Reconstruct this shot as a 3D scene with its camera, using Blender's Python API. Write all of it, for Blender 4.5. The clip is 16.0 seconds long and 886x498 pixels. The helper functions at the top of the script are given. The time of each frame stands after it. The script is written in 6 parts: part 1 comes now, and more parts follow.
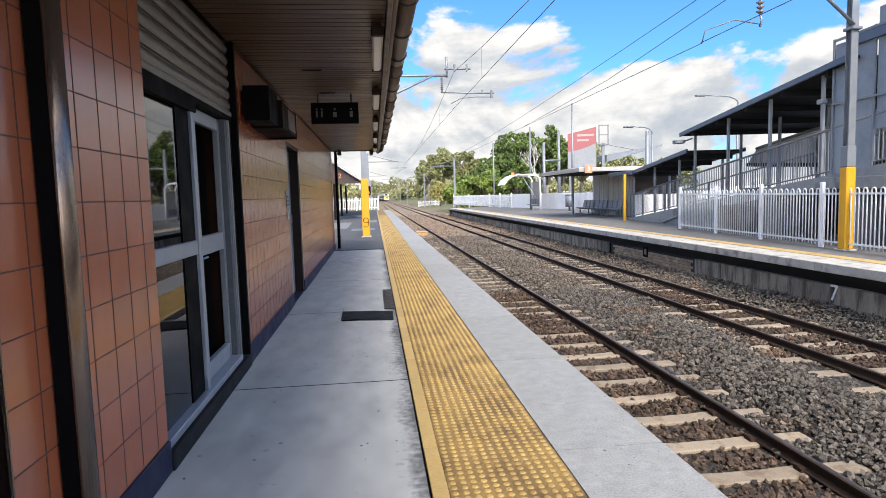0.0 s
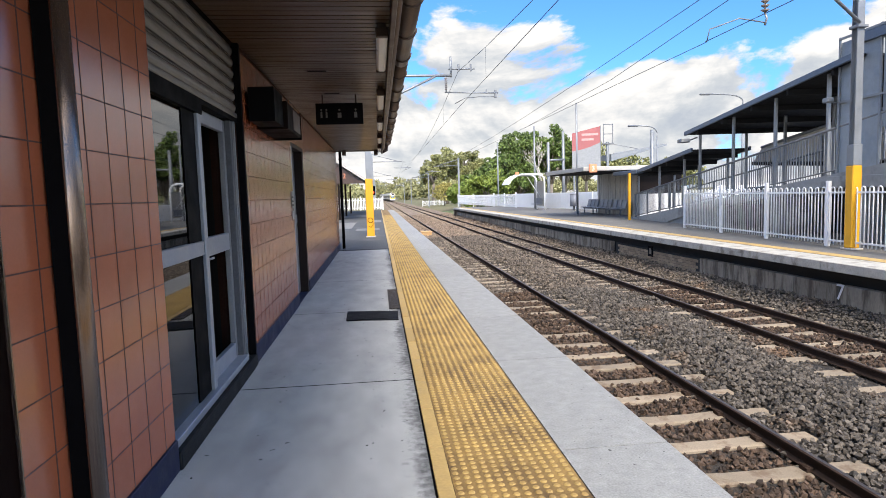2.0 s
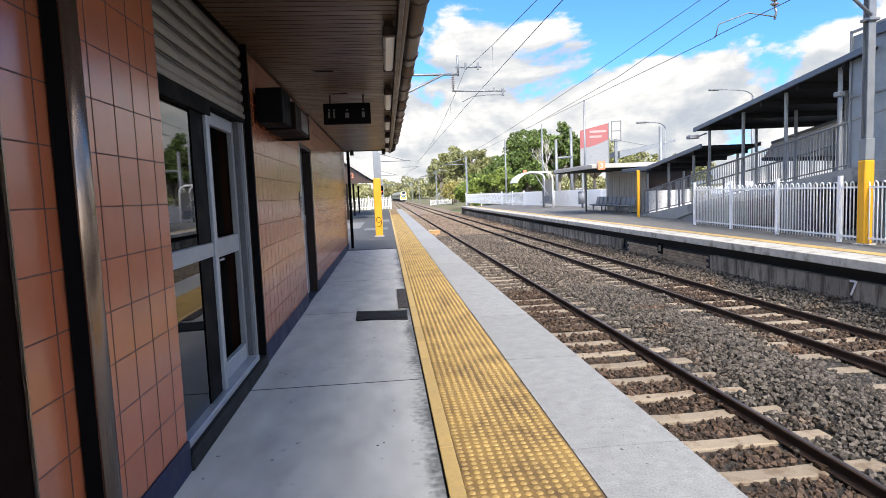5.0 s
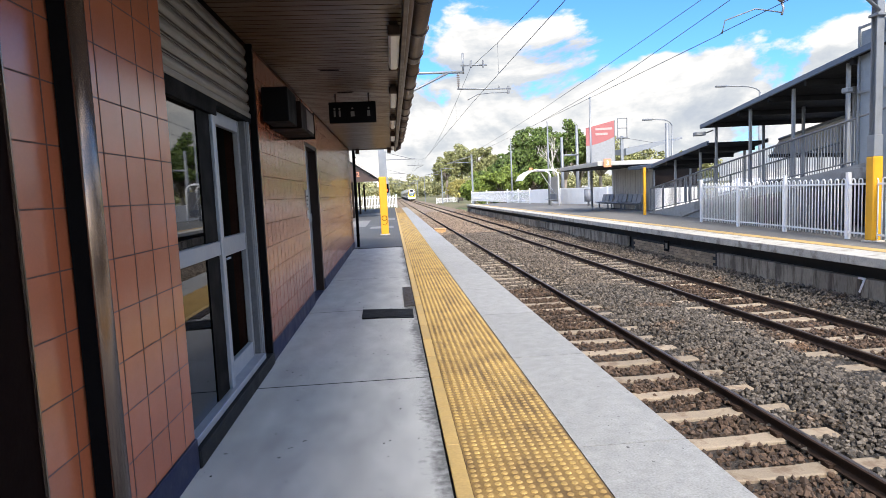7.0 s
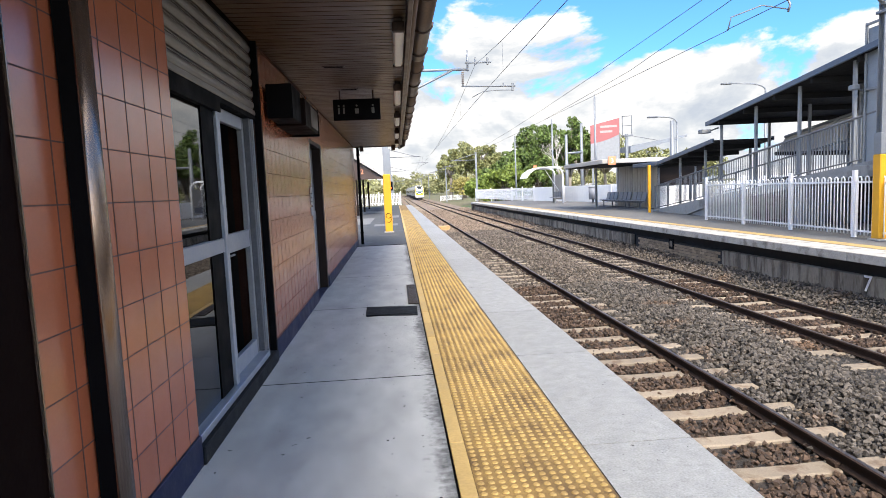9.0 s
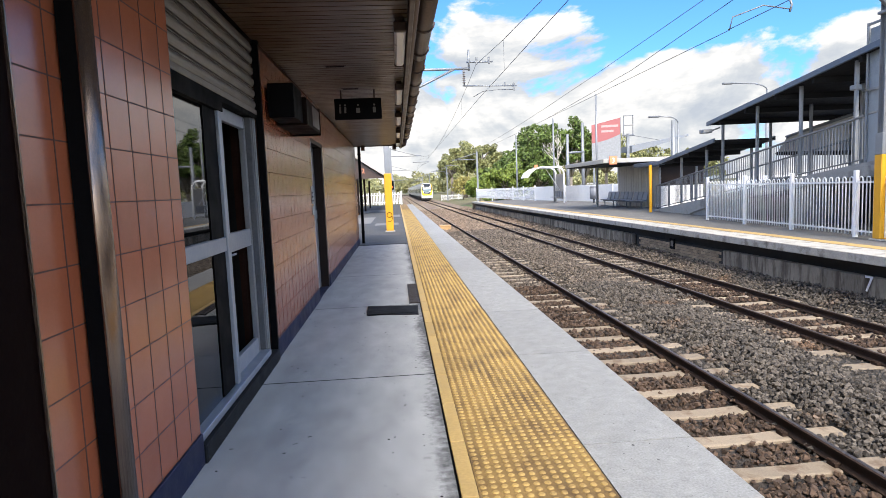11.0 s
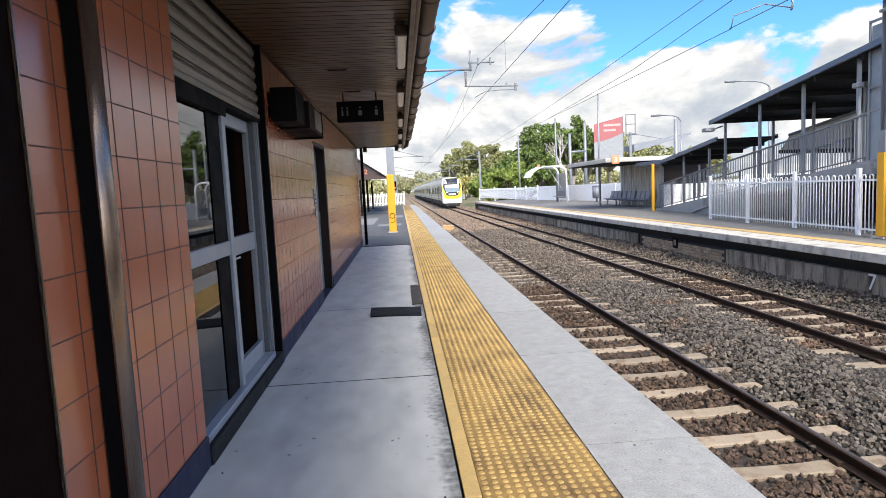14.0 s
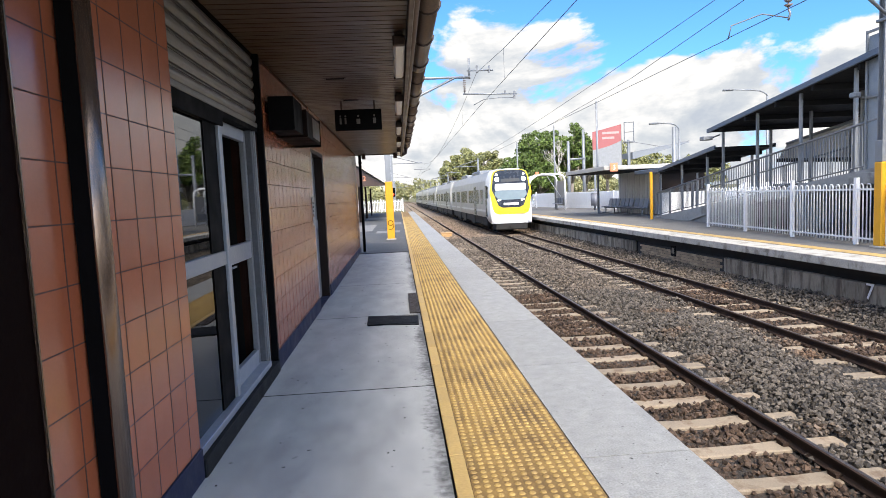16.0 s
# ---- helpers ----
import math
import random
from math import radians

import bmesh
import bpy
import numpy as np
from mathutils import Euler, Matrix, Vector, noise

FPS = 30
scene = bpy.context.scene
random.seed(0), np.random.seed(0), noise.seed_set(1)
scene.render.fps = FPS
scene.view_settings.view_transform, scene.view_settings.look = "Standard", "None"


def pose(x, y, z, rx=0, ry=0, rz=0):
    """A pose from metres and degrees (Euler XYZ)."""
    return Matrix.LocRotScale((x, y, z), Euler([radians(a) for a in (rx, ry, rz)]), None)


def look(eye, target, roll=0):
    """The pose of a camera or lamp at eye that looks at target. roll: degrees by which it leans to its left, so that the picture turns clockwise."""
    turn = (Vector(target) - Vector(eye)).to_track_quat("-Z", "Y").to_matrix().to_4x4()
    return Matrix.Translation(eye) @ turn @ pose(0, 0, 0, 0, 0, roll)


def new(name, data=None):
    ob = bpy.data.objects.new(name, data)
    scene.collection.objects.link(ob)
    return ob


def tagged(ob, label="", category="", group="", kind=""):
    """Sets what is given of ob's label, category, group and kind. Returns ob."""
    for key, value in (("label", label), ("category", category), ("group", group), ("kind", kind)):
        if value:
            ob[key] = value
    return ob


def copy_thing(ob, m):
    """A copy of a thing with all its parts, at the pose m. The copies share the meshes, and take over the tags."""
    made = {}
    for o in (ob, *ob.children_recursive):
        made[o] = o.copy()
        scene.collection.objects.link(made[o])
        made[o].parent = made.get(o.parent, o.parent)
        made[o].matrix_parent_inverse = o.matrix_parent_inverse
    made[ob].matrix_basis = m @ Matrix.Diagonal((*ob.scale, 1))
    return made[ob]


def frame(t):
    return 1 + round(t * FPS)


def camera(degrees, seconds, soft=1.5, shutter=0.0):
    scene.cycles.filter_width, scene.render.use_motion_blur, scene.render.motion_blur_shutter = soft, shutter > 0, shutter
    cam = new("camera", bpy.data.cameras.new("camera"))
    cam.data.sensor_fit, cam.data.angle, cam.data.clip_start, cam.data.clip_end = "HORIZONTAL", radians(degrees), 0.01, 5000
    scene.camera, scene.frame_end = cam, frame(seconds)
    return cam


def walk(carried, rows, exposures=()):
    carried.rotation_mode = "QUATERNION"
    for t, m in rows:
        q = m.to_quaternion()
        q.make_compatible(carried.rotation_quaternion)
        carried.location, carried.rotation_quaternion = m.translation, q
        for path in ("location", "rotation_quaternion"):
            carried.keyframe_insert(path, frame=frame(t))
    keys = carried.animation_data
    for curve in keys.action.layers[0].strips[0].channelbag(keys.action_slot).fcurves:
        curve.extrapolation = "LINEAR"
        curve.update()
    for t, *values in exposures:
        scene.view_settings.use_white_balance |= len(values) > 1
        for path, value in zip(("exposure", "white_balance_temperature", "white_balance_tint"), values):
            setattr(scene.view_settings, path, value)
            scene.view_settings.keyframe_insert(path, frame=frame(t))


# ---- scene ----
cam = camera(72.92, 16.0, soft=0.75)
walk(cam, [
    (0, look((0.006, 0.014, 1.364), (1.116, 9.912, 0.471), -1.61)),
    (0.5, look((0.003, 0.014, 1.369), (1.094, 9.913, 0.462), -1.60)),
    (1, look((0.005, -0.003, 1.371), (1.075, 9.899, 0.473), -1.74)),
    (1.5, look((-0.000, -0.000, 1.372), (1.055, 9.904, 0.474), -1.75)),
    (2, look((0.002, 0.004, 1.369), (1.039, 9.910, 0.473), -1.77)),
    (2.5, look((0.001, 0.011, 1.369), (1.012, 9.919, 0.467), -1.85)),
    (3, look((0.000, 0.013, 1.369), (0.988, 9.923, 0.461), -1.92)),
    (3.5, look((0.002, 0.016, 1.371), (0.971, 9.928, 0.469), -1.99)),
    (4, look((0.001, 0.016, 1.370), (0.944, 9.931, 0.468), -2.10)),
    (6.5, look((-0.002, 0.009, 1.373), (0.829, 9.931, 0.441), -2.53)),
    (7, look((-0.000, 0.009, 1.372), (0.800, 9.933, 0.435), -2.54)),
    (7.5, look((-0.001, 0.012, 1.370), (0.781, 9.937, 0.424), -2.58)),
    (8, look((-0.004, 0.018, 1.372), (0.761, 9.942, 0.412), -2.52)),
    (8.5, look((-0.003, 0.017, 1.375), (0.746, 9.942, 0.403), -2.53)),
    (9, look((-0.001, 0.019, 1.369), (0.731, 9.945, 0.396), -2.48)),
    (11.5, look((-0.003, 0.005, 1.372), (0.713, 9.930, 0.387), -2.37)),
    (12, look((0.002, -0.011, 1.373), (0.707, 9.916, 0.388), -2.39)),
    (12.5, look((-0.001, -0.015, 1.371), (0.693, 9.911, 0.379), -2.36)),
    (13, look((-0.000, -0.018, 1.372), (0.680, 9.910, 0.377), -2.44)),
    (13.5, look((0.001, -0.015, 1.384), (0.670, 9.914, 0.394), -2.58)),
    (14, look((0.002, -0.017, 1.388), (0.668, 9.913, 0.408), -2.78)),
    (14.5, look((-0.001, -0.015, 1.393), (0.679, 9.916, 0.443), -2.82)),
    (15, look((-0.003, -0.010, 1.405), (0.688, 9.925, 0.497), -2.71)),
    (15.5, look((0.009, -0.008, 1.410), (0.704, 9.928, 0.525), -2.61)),
    (16, look((0.015, -0.005, 1.412), (0.711, 9.932, 0.539), -2.56)),
], exposures=[(0, 0.53, 6720, 10), (4, 0.58, 6720, 10), (7, 0.65, 6720, 10), (8.2, 0.68, 6720, 10), (9, 0.75, 6720, 10), (10.2, 0.70, 6720, 10), (11.5, 0.63, 6720, 10), (16, 0.63, 6720, 10)])

# ---- world and sun ----
SUN_DIR = Vector((-0.10, 0.72, -0.66)).normalized()      # the way the sunlight travels


def build_world():
    w = bpy.data.worlds.new("sky")
    scene.world = w
    w.use_nodes = True
    nt = w.node_tree
    nt.nodes.clear()
    N, L = nt.nodes.new, nt.links.new
    out, bg = N("ShaderNodeOutputWorld"), N("ShaderNodeBackground")
    sky = N("ShaderNodeTexSky")
    sky.sky_type = "NISHITA"
    sky.sun_disc = False
    sky.sun_elevation = math.asin(-SUN_DIR.z)
    sky.sun_rotation = math.atan2(-SUN_DIR.x, -SUN_DIR.y)
    sky.air_density, sky.dust_density, sky.ozone_density = 1.0, 0.6, 2.0
    tc, sep = N("ShaderNodeTexCoord"), N("ShaderNodeSeparateXYZ")
    L(tc.outputs["Generated"], sep.inputs[0])
    def layer(offset, scale, detail, rough, stretch):
        """Cloud density, seen from a direction shifted by offset."""
        mp, n = N("ShaderNodeMapping"), N("ShaderNodeTexNoise")
        mp.inputs["Scale"].default_value = (1.0, 1.0, stretch)
        mp.inputs["Location"].default_value = (0.35 + offset[0], offset[1], 0.1 + offset[2])
        L(tc.outputs["Generated"], mp.inputs[0])
        n.inputs["Scale"].default_value, n.inputs["Detail"].default_value, n.inputs["Roughness"].default_value = scale, detail, rough
        n.inputs["Distortion"].default_value = 0.25
        L(mp.outputs[0], n.inputs["Vector"])
        return n.outputs["Fac"]

    def calc(op, a, b):
        m = N("ShaderNodeMath")
        m.operation = op
        for k, v in enumerate((a, b)):
            if isinstance(v, (int, float)):
                m.inputs[k].default_value = v
            else:
                L(v, m.inputs[k])
        return m.outputs[0]

    def density(offset):
        return calc("ADD", calc("MULTIPLY", layer(offset, 3.1, 11, 0.56, 1.9), 0.82), calc("MULTIPLY", layer(offset, 8.5, 9, 0.58, 1.8), 0.18))

    here, above = density((0.0, 0.0, 0.0)), density((-0.02, -0.02, 0.055))
    # cloud cover is dense low down and broken higher up
    cover = N("ShaderNodeValToRGB")
    el = cover.color_ramp.elements
    el[0].position, el[0].color = 0.0, (0.47, 0.47, 0.47, 1)
    el[1].position, el[1].color = 1.0, (0.35, 0.35, 0.35, 1)
    for pos, v in ((0.12, 0.43), (0.21, 0.325), (0.30, 0.21), (0.42, 0.28)):
        e = el.new(pos)
        e.color = (v, v, v, 1)
    L(sep.outputs["Z"], cover.inputs[0])
    mask = N("ShaderNodeMapRange")
    mask.interpolation_type = "SMOOTHSTEP"
    mask.inputs["From Min"].default_value, mask.inputs["From Max"].default_value = 0.805, 0.848
    L(calc("ADD", here, cover.outputs[0]), mask.inputs["Value"])
    # sunlit tops and grey undersides: thinner cloud above means a lit top
    relief = calc("MULTIPLY", calc("SUBTRACT", here, above), 3.8)
    puffs = calc("MULTIPLY", calc("SUBTRACT", layer((0.2, 0.1, 0.0), 4.5, 8, 0.6, 3.4), 0.5), 1.35)
    ramp = N("ShaderNodeValToRGB")
    ramp.color_ramp.elements[0].position, ramp.color_ramp.elements[0].color = 0.16, (4.4, 4.9, 5.7, 1)
    ramp.color_ramp.elements[1].position, ramp.color_ramp.elements[1].color = 0.74, (8.5, 8.45, 8.4, 1)
    mid = ramp.color_ramp.elements.new(0.40)
    mid.color = (5.4, 5.8, 6.3, 1)
    L(calc("ADD", calc("ADD", relief, puffs), 0.51), ramp.inputs[0])
    # clouds on the sun's side of the sky are brighter
    dot = N("ShaderNodeVectorMath")
    dot.operation = "DOT_PRODUCT"
    dot.inputs[1].default_value = tuple(-SUN_DIR)
    L(tc.outputs["Generated"], dot.inputs[0])
    glow = N("ShaderNodeMapRange")
    glow.interpolation_type = "SMOOTHSTEP"
    glow.inputs["From Min"].default_value, glow.inputs["From Max"].default_value = 0.0, 1.0
    glow.inputs["To Min"].default_value, glow.inputs["To Max"].default_value = 1.0, 5.0
    L(dot.outputs["Value"], glow.inputs["Value"])
    lit = N("ShaderNodeVectorMath")
    lit.operation = "SCALE"
    L(ramp.outputs[0], lit.inputs[0])
    L(glow.outputs[0], lit.inputs["Scale"])
    tint = N("ShaderNodeMix")
    tint.data_type, tint.blend_type = "RGBA", "MULTIPLY"
    tint.inputs["Factor"].default_value = 1.0
    tint.inputs["B"].default_value = (0.68, 1.36, 2.25, 1)
    L(sky.outputs[0], tint.inputs["A"])
    mix = N("ShaderNodeMix")
    mix.data_type = "RGBA"
    L(mask.outputs[0], mix.inputs["Factor"])
    L(tint.outputs["Result"], mix.inputs["A"])
    L(lit.outputs[0], mix.inputs["B"])
    L(mix.outputs["Result"], bg.inputs["Color"])
    bg.inputs["Strength"].default_value = 0.085
    L(bg.outputs[0], out.inputs[0])


build_world()
sun = new("sun", bpy.data.lights.new("sun", "SUN"))
sun.data.energy, sun.data.angle, sun.data.color = 3.7, radians(16), (1.0, 0.915, 0.80)
sun.rotation_euler = SUN_DIR.to_track_quat("-Z", "Y").to_euler()

# ---- materials ----
def material(name, base, rough=0.7, metal=0.0, vary=0.25, scale=6.0, fine=60.0, bump=0.15, depth=0.004,
             second=None, second_at=0.55, second_scale=1.5, spec=0.5, random_value=0.0, island=0.0, coat=0.0, stretch=(1, 1, 1), second_soft=0.12, speck=0.0, gloss_vary=0.1):
    """A surface with variation at two scales, relief and an optional second colour in patches."""
    m = bpy.data.materials.new(name)
    m.use_nodes = True
    nt = m.node_tree
    N, L = nt.nodes.new, nt.links.new
    b = nt.nodes["Principled BSDF"]
    b.inputs["Roughness"].default_value, b.inputs["Metallic"].default_value = rough, metal
    b.inputs["Specular IOR Level"].default_value = spec
    b.inputs["Coat Weight"].default_value, b.inputs["Coat Roughness"].default_value = coat, rough
    geo = N("ShaderNodeNewGeometry")
    mp = N("ShaderNodeMapping")
    mp.inputs["Scale"].default_value = stretch
    L(geo.outputs["Position"], mp.inputs[0])
    n1, n2 = N("ShaderNodeTexNoise"), N("ShaderNodeTexNoise")
    for n, s, d in ((n1, scale, 5), (n2, fine, 4)):
        n.inputs["Scale"].default_value, n.inputs["Detail"].default_value = s, d
        L(mp.outputs[0], n.inputs["Vector"])
    mul = N("ShaderNodeMath")
    mul.operation = "ADD"
    L(n1.outputs["Fac"], mul.inputs[0])
    L(n2.outputs["Fac"], mul.inputs[1])
    rng = N("ShaderNodeMapRange")
    rng.inputs["From Min"].default_value, rng.inputs["From Max"].default_value = 0.6, 1.4
    rng.inputs["To Min"].default_value, rng.inputs["To Max"].default_value = 1 - vary, 1 + vary
    L(mul.outputs[0], rng.inputs["Value"])
    value = rng.outputs[0]
    for amount, node, socket in ((random_value, "ShaderNodeObjectInfo", "Random"), (island, "ShaderNodeNewGeometry", "Random Per Island")):
        if amount:
            info, r2, m2 = N(node), N("ShaderNodeMapRange"), N("ShaderNodeMath")
            r2.inputs["To Min"].default_value, r2.inputs["To Max"].default_value = 1 - amount, 1 + amount
            L(info.outputs[socket], r2.inputs["Value"])
            m2.operation = "MULTIPLY"
            L(value, m2.inputs[0])
            L(r2.outputs[0], m2.inputs[1])
            value = m2.outputs[0]
    col = N("ShaderNodeRGB")
    col.outputs[0].default_value = (*base, 1)
    colour = col.outputs[0]
    if second:
        n3, r3, mx = N("ShaderNodeTexNoise"), N("ShaderNodeMapRange"), N("ShaderNodeMix")
        n3.inputs["Scale"].default_value, n3.inputs["Detail"].default_value, n3.inputs["Roughness"].default_value = second_scale, 8, 0.65
        L(mp.outputs[0], n3.inputs["Vector"])
        r3.inputs["From Min"].default_value, r3.inputs["From Max"].default_value = second_at, second_at + second_soft
        L(n3.outputs["Fac"], r3.inputs["Value"])
        mx.data_type = "RGBA"
        L(r3.outputs[0], mx.inputs["Factor"])
        L(colour, mx.inputs["A"])
        mx.inputs["B"].default_value = (*second, 1)
        colour = mx.outputs["Result"]
    if speck:
        n4, r4, mx4 = N("ShaderNodeTexNoise"), N("ShaderNodeMapRange"), N("ShaderNodeMix")
        n4.inputs["Scale"].default_value, n4.inputs["Detail"].default_value = speck, 2
        L(geo.outputs["Position"], n4.inputs["Vector"])
        r4.inputs["From Min"].default_value, r4.inputs["From Max"].default_value = 0.715, 0.735
        L(n4.outputs["Fac"], r4.inputs["Value"])
        mx4.data_type = "RGBA"
        L(r4.outputs[0], mx4.inputs["Factor"])
        L(colour, mx4.inputs["A"])
        mx4.inputs["B"].default_value = (*[c * 0.25 for c in base], 1)
        colour = mx4.outputs["Result"]
    hsv = N("ShaderNodeHueSaturation")
    L(colour, hsv.inputs["Color"])
    L(value, hsv.inputs["Value"])
    L(hsv.outputs[0], b.inputs["Base Color"])
    rr = N("ShaderNodeMapRange")
    rr.inputs["From Min"].default_value, rr.inputs["From Max"].default_value = 0.3, 0.7
    rr.inputs["To Min"].default_value, rr.inputs["To Max"].default_value = max(rough - gloss_vary, 0.02), min(rough + gloss_vary, 1)
    L(n1.outputs["Fac"], rr.inputs["Value"])
    L(rr.outputs[0], b.inputs["Roughness"])
    if bump:
        bp = N("ShaderNodeBump")
        bp.inputs["Strength"].default_value, bp.inputs["Distance"].default_value = bump, depth
        L(n2.outputs["Fac"], bp.inputs["Height"])
        L(bp.outputs[0], b.inputs["Normal"])
    return m


def glass_material(name, tint=(0.8, 0.85, 0.85), rough=0.02):
    m = bpy.data.materials.new(name)
    m.use_nodes = True
    b = m.node_tree.nodes["Principled BSDF"]
    b.inputs["Base Color"].default_value = (*tint, 1)
    b.inputs["Transmission Weight"].default_value, b.inputs["Roughness"].default_value, b.inputs["IOR"].default_value = 1.0, rough, 1.5
    return m


def glow_material(name, colour, strength):
    m = bpy.data.materials.new(name)
    m.use_nodes = True
    b = m.node_tree.nodes["Principled BSDF"]
    b.inputs["Base Color"].default_value = (*colour, 1)
    b.inputs["Emission Color"].default_value = (*colour, 1)
    b.inputs["Emission Strength"].default_value = strength
    return m


M_TILE = material("terracotta_tile", (0.275, 0.083, 0.039), 0.22, spec=1.0, vary=0.05, scale=5, fine=90, bump=0, random_value=0.06, second=(0.292, 0.091, 0.044), second_scale=3.0, second_at=0.45, second_soft=0.3, gloss_vary=0.03)
M_TILEJ = material("terracotta_tile_rest", (0.275, 0.083, 0.039), 0.22, spec=1.0, vary=0.05, scale=5, fine=90, bump=0, island=0.06, second=(0.292, 0.091, 0.044), second_scale=3.0, second_at=0.45, second_soft=0.3, gloss_vary=0.03)
M_GROUT = material("dark_grout", (0.075, 0.040, 0.031), 0.9, spec=0.1)
M_BASE = material("navy_base_paint", (0.013, 0.017, 0.042), 0.6, spec=0.2, vary=0.3, second=(0.03, 0.033, 0.05), second_scale=8, second_at=0.6)
M_DARK = material("dark_brown_paint", (0.011, 0.006, 0.005), 0.5, spec=0.15)
M_BLACK = material("black_paint", (0.0035, 0.0035, 0.004), 0.6, spec=0.04)
M_BRONZE = material("brushed_bronze_metal", (0.26, 0.19, 0.145), 0.23, gloss_vary=0.03, metal=0.85, vary=0.25, scale=3, stretch=(8, 8, 0.6))
M_ALU = material("grey_aluminium", (0.24, 0.265, 0.305), 0.38, metal=0.35, vary=0.1)
M_SHUT = material("grey_shutter_steel", (0.17, 0.155, 0.14), 0.42, metal=0.3, vary=0.15)
M_GLASS = glass_material("door_glass", (0.05, 0.055, 0.06))
# Room surfaces are dark: the unlit interior is put into their colour.
M_ROOM = material("unlit_room_surface", (0.03, 0.03, 0.032), 0.9)
M_SOFFIT = material("varnished_soffit_board", (0.072, 0.037, 0.017), 0.40, vary=0.2, scale=2.5, fine=40, stretch=(0.6, 6, 1), island=0.10, bump=0.06)
M_FASCIA = material("brown_fascia", (0.055, 0.032, 0.025), 0.45)
M_GUTTER = material("weathered_gutter_metal", (0.15, 0.11, 0.085), 0.46, metal=0.7, vary=0.35, scale=3)
M_LAMPW = material("white_lamp_cover", (0.75, 0.75, 0.72), 0.35, vary=0.08)
M_CONC = material("platform_concrete", (0.352, 0.36, 0.357), 0.75, vary=0.32, scale=3.2, fine=140, bump=0.12, depth=0.003, second=(0.27, 0.275, 0.28), second_scale=1.1, second_at=0.5, second_soft=0.25, stretch=(1.6, 0.7, 1), speck=20.0)
M_COPING = material("coping_concrete", (0.258, 0.262, 0.262), 0.8, vary=0.36, scale=14, fine=90, bump=0.8, depth=0.004, second=(0.205, 0.209, 0.210), second_scale=7.0, second_at=0.50, second_soft=0.2, speck=34.0, random_value=0.05)
M_TACT = material("yellow_tactile_tile", (0.25, 0.155, 0.048), 0.75, vary=0.3, scale=4, fine=90, random_value=0.06, second=(0.11, 0.065, 0.022), second_scale=2.4, second_at=0.42, second_soft=0.22, stretch=(1.5, 0.8, 1))
M_DOT = material("yellow_tactile_dot", (0.37, 0.25, 0.082), 0.7, vary=0.22, scale=5, fine=70, random_value=0.06, second=(0.25, 0.16, 0.056), second_scale=2.4, second_at=0.47, second_soft=0.2, stretch=(1.5, 0.8, 1))
M_TACTB = material("yellow_border_tile", (0.42, 0.287, 0.105), 0.65, vary=0.18, random_value=0.08, second=(0.3, 0.2, 0.1), second_scale=5, second_at=0.62)
M_ASPH = material("asphalt", (0.062, 0.064, 0.068), 0.85, vary=0.3, fine=160, bump=0.3, second=(0.10, 0.10, 0.10), second_scale=0.8)
M_ASPHF = material("worn_grey_asphalt", (0.125, 0.122, 0.118), 0.88, vary=0.3, fine=120, bump=0.3, second=(0.17, 0.165, 0.16), second_scale=0.6)
M_ASPHL = material("old_pale_asphalt", (0.17, 0.17, 0.17), 0.88, vary=0.2, fine=160, bump=0.3)
M_MAT = material("dark_rubber_mat", (0.011, 0.012, 0.014), 0.75, vary=0.2, fine=200, bump=0.4, spec=0.15)
M_GRATE = material("cast_iron_grate", (0.06, 0.05, 0.045), 0.6, metal=0.5)
M_RAILT = material("polished_rail_head", (0.14, 0.12, 0.108), 0.5, metal=0.85, vary=0.2)
M_RAIL = material("rusty_rail_web", (0.036, 0.022, 0.016), 0.85, spec=0.2, vary=0.35)
M_SLEEP = material("dusty_concrete_sleeper", (0.25, 0.20, 0.145), 0.85, vary=0.25, scale=4, fine=80, random_value=0.14, bump=0.3, second=(0.15, 0.105, 0.07), second_scale=4, second_at=0.52)
M_STONE = material("ballast_stone", (0.082, 0.069, 0.057), 0.85, vary=0.3, scale=12, fine=120, island=0.72, second=(0.125, 0.075, 0.045), second_scale=0.55, second_at=0.55)
# Near bed is darkened: shade in the gaps between stones is in its colour.
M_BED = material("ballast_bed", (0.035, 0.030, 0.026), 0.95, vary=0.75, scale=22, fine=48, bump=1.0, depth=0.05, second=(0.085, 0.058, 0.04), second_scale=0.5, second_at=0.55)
# Farther stones and bed are lighter: sun on the distance put into the colour.
M_MIDSTONE = material("sunlit_grey_brown_ballast_stone", (0.112, 0.090, 0.071), 0.88, vary=0.3, scale=12, fine=120, island=0.65)
M_SUNDUST = material("sunlit_dusty_tan_ballast_stone", (0.205, 0.152, 0.112), 0.9, vary=0.3, scale=12, fine=120, island=0.5)
M_SUNDUSTBED = material("sunlit_dusty_tan_ballast_bed", (0.20, 0.148, 0.108), 0.95, vary=0.5, scale=10, fine=30, bump=1.0, depth=0.05, second=(0.13, 0.098, 0.072), second_scale=0.35, second_at=0.55)
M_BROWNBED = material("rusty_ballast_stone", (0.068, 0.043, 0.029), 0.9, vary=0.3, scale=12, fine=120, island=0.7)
M_WALLC = material("stained_platform_wall", (0.28, 0.245, 0.20), 0.85, vary=0.3, scale=2, fine=30, stretch=(1, 3, 0.5), second=(0.11, 0.09, 0.07), second_scale=1.6, second_at=0.46, random_value=0.2)
M_BRICK = material("old_brick", (0.33, 0.25, 0.17), 0.88, random_value=0.25)
# Near-black concrete with the shade of covered places put into its colour.
M_SHADE = material("shade_dark_concrete", (0.03, 0.03, 0.032), 0.9)
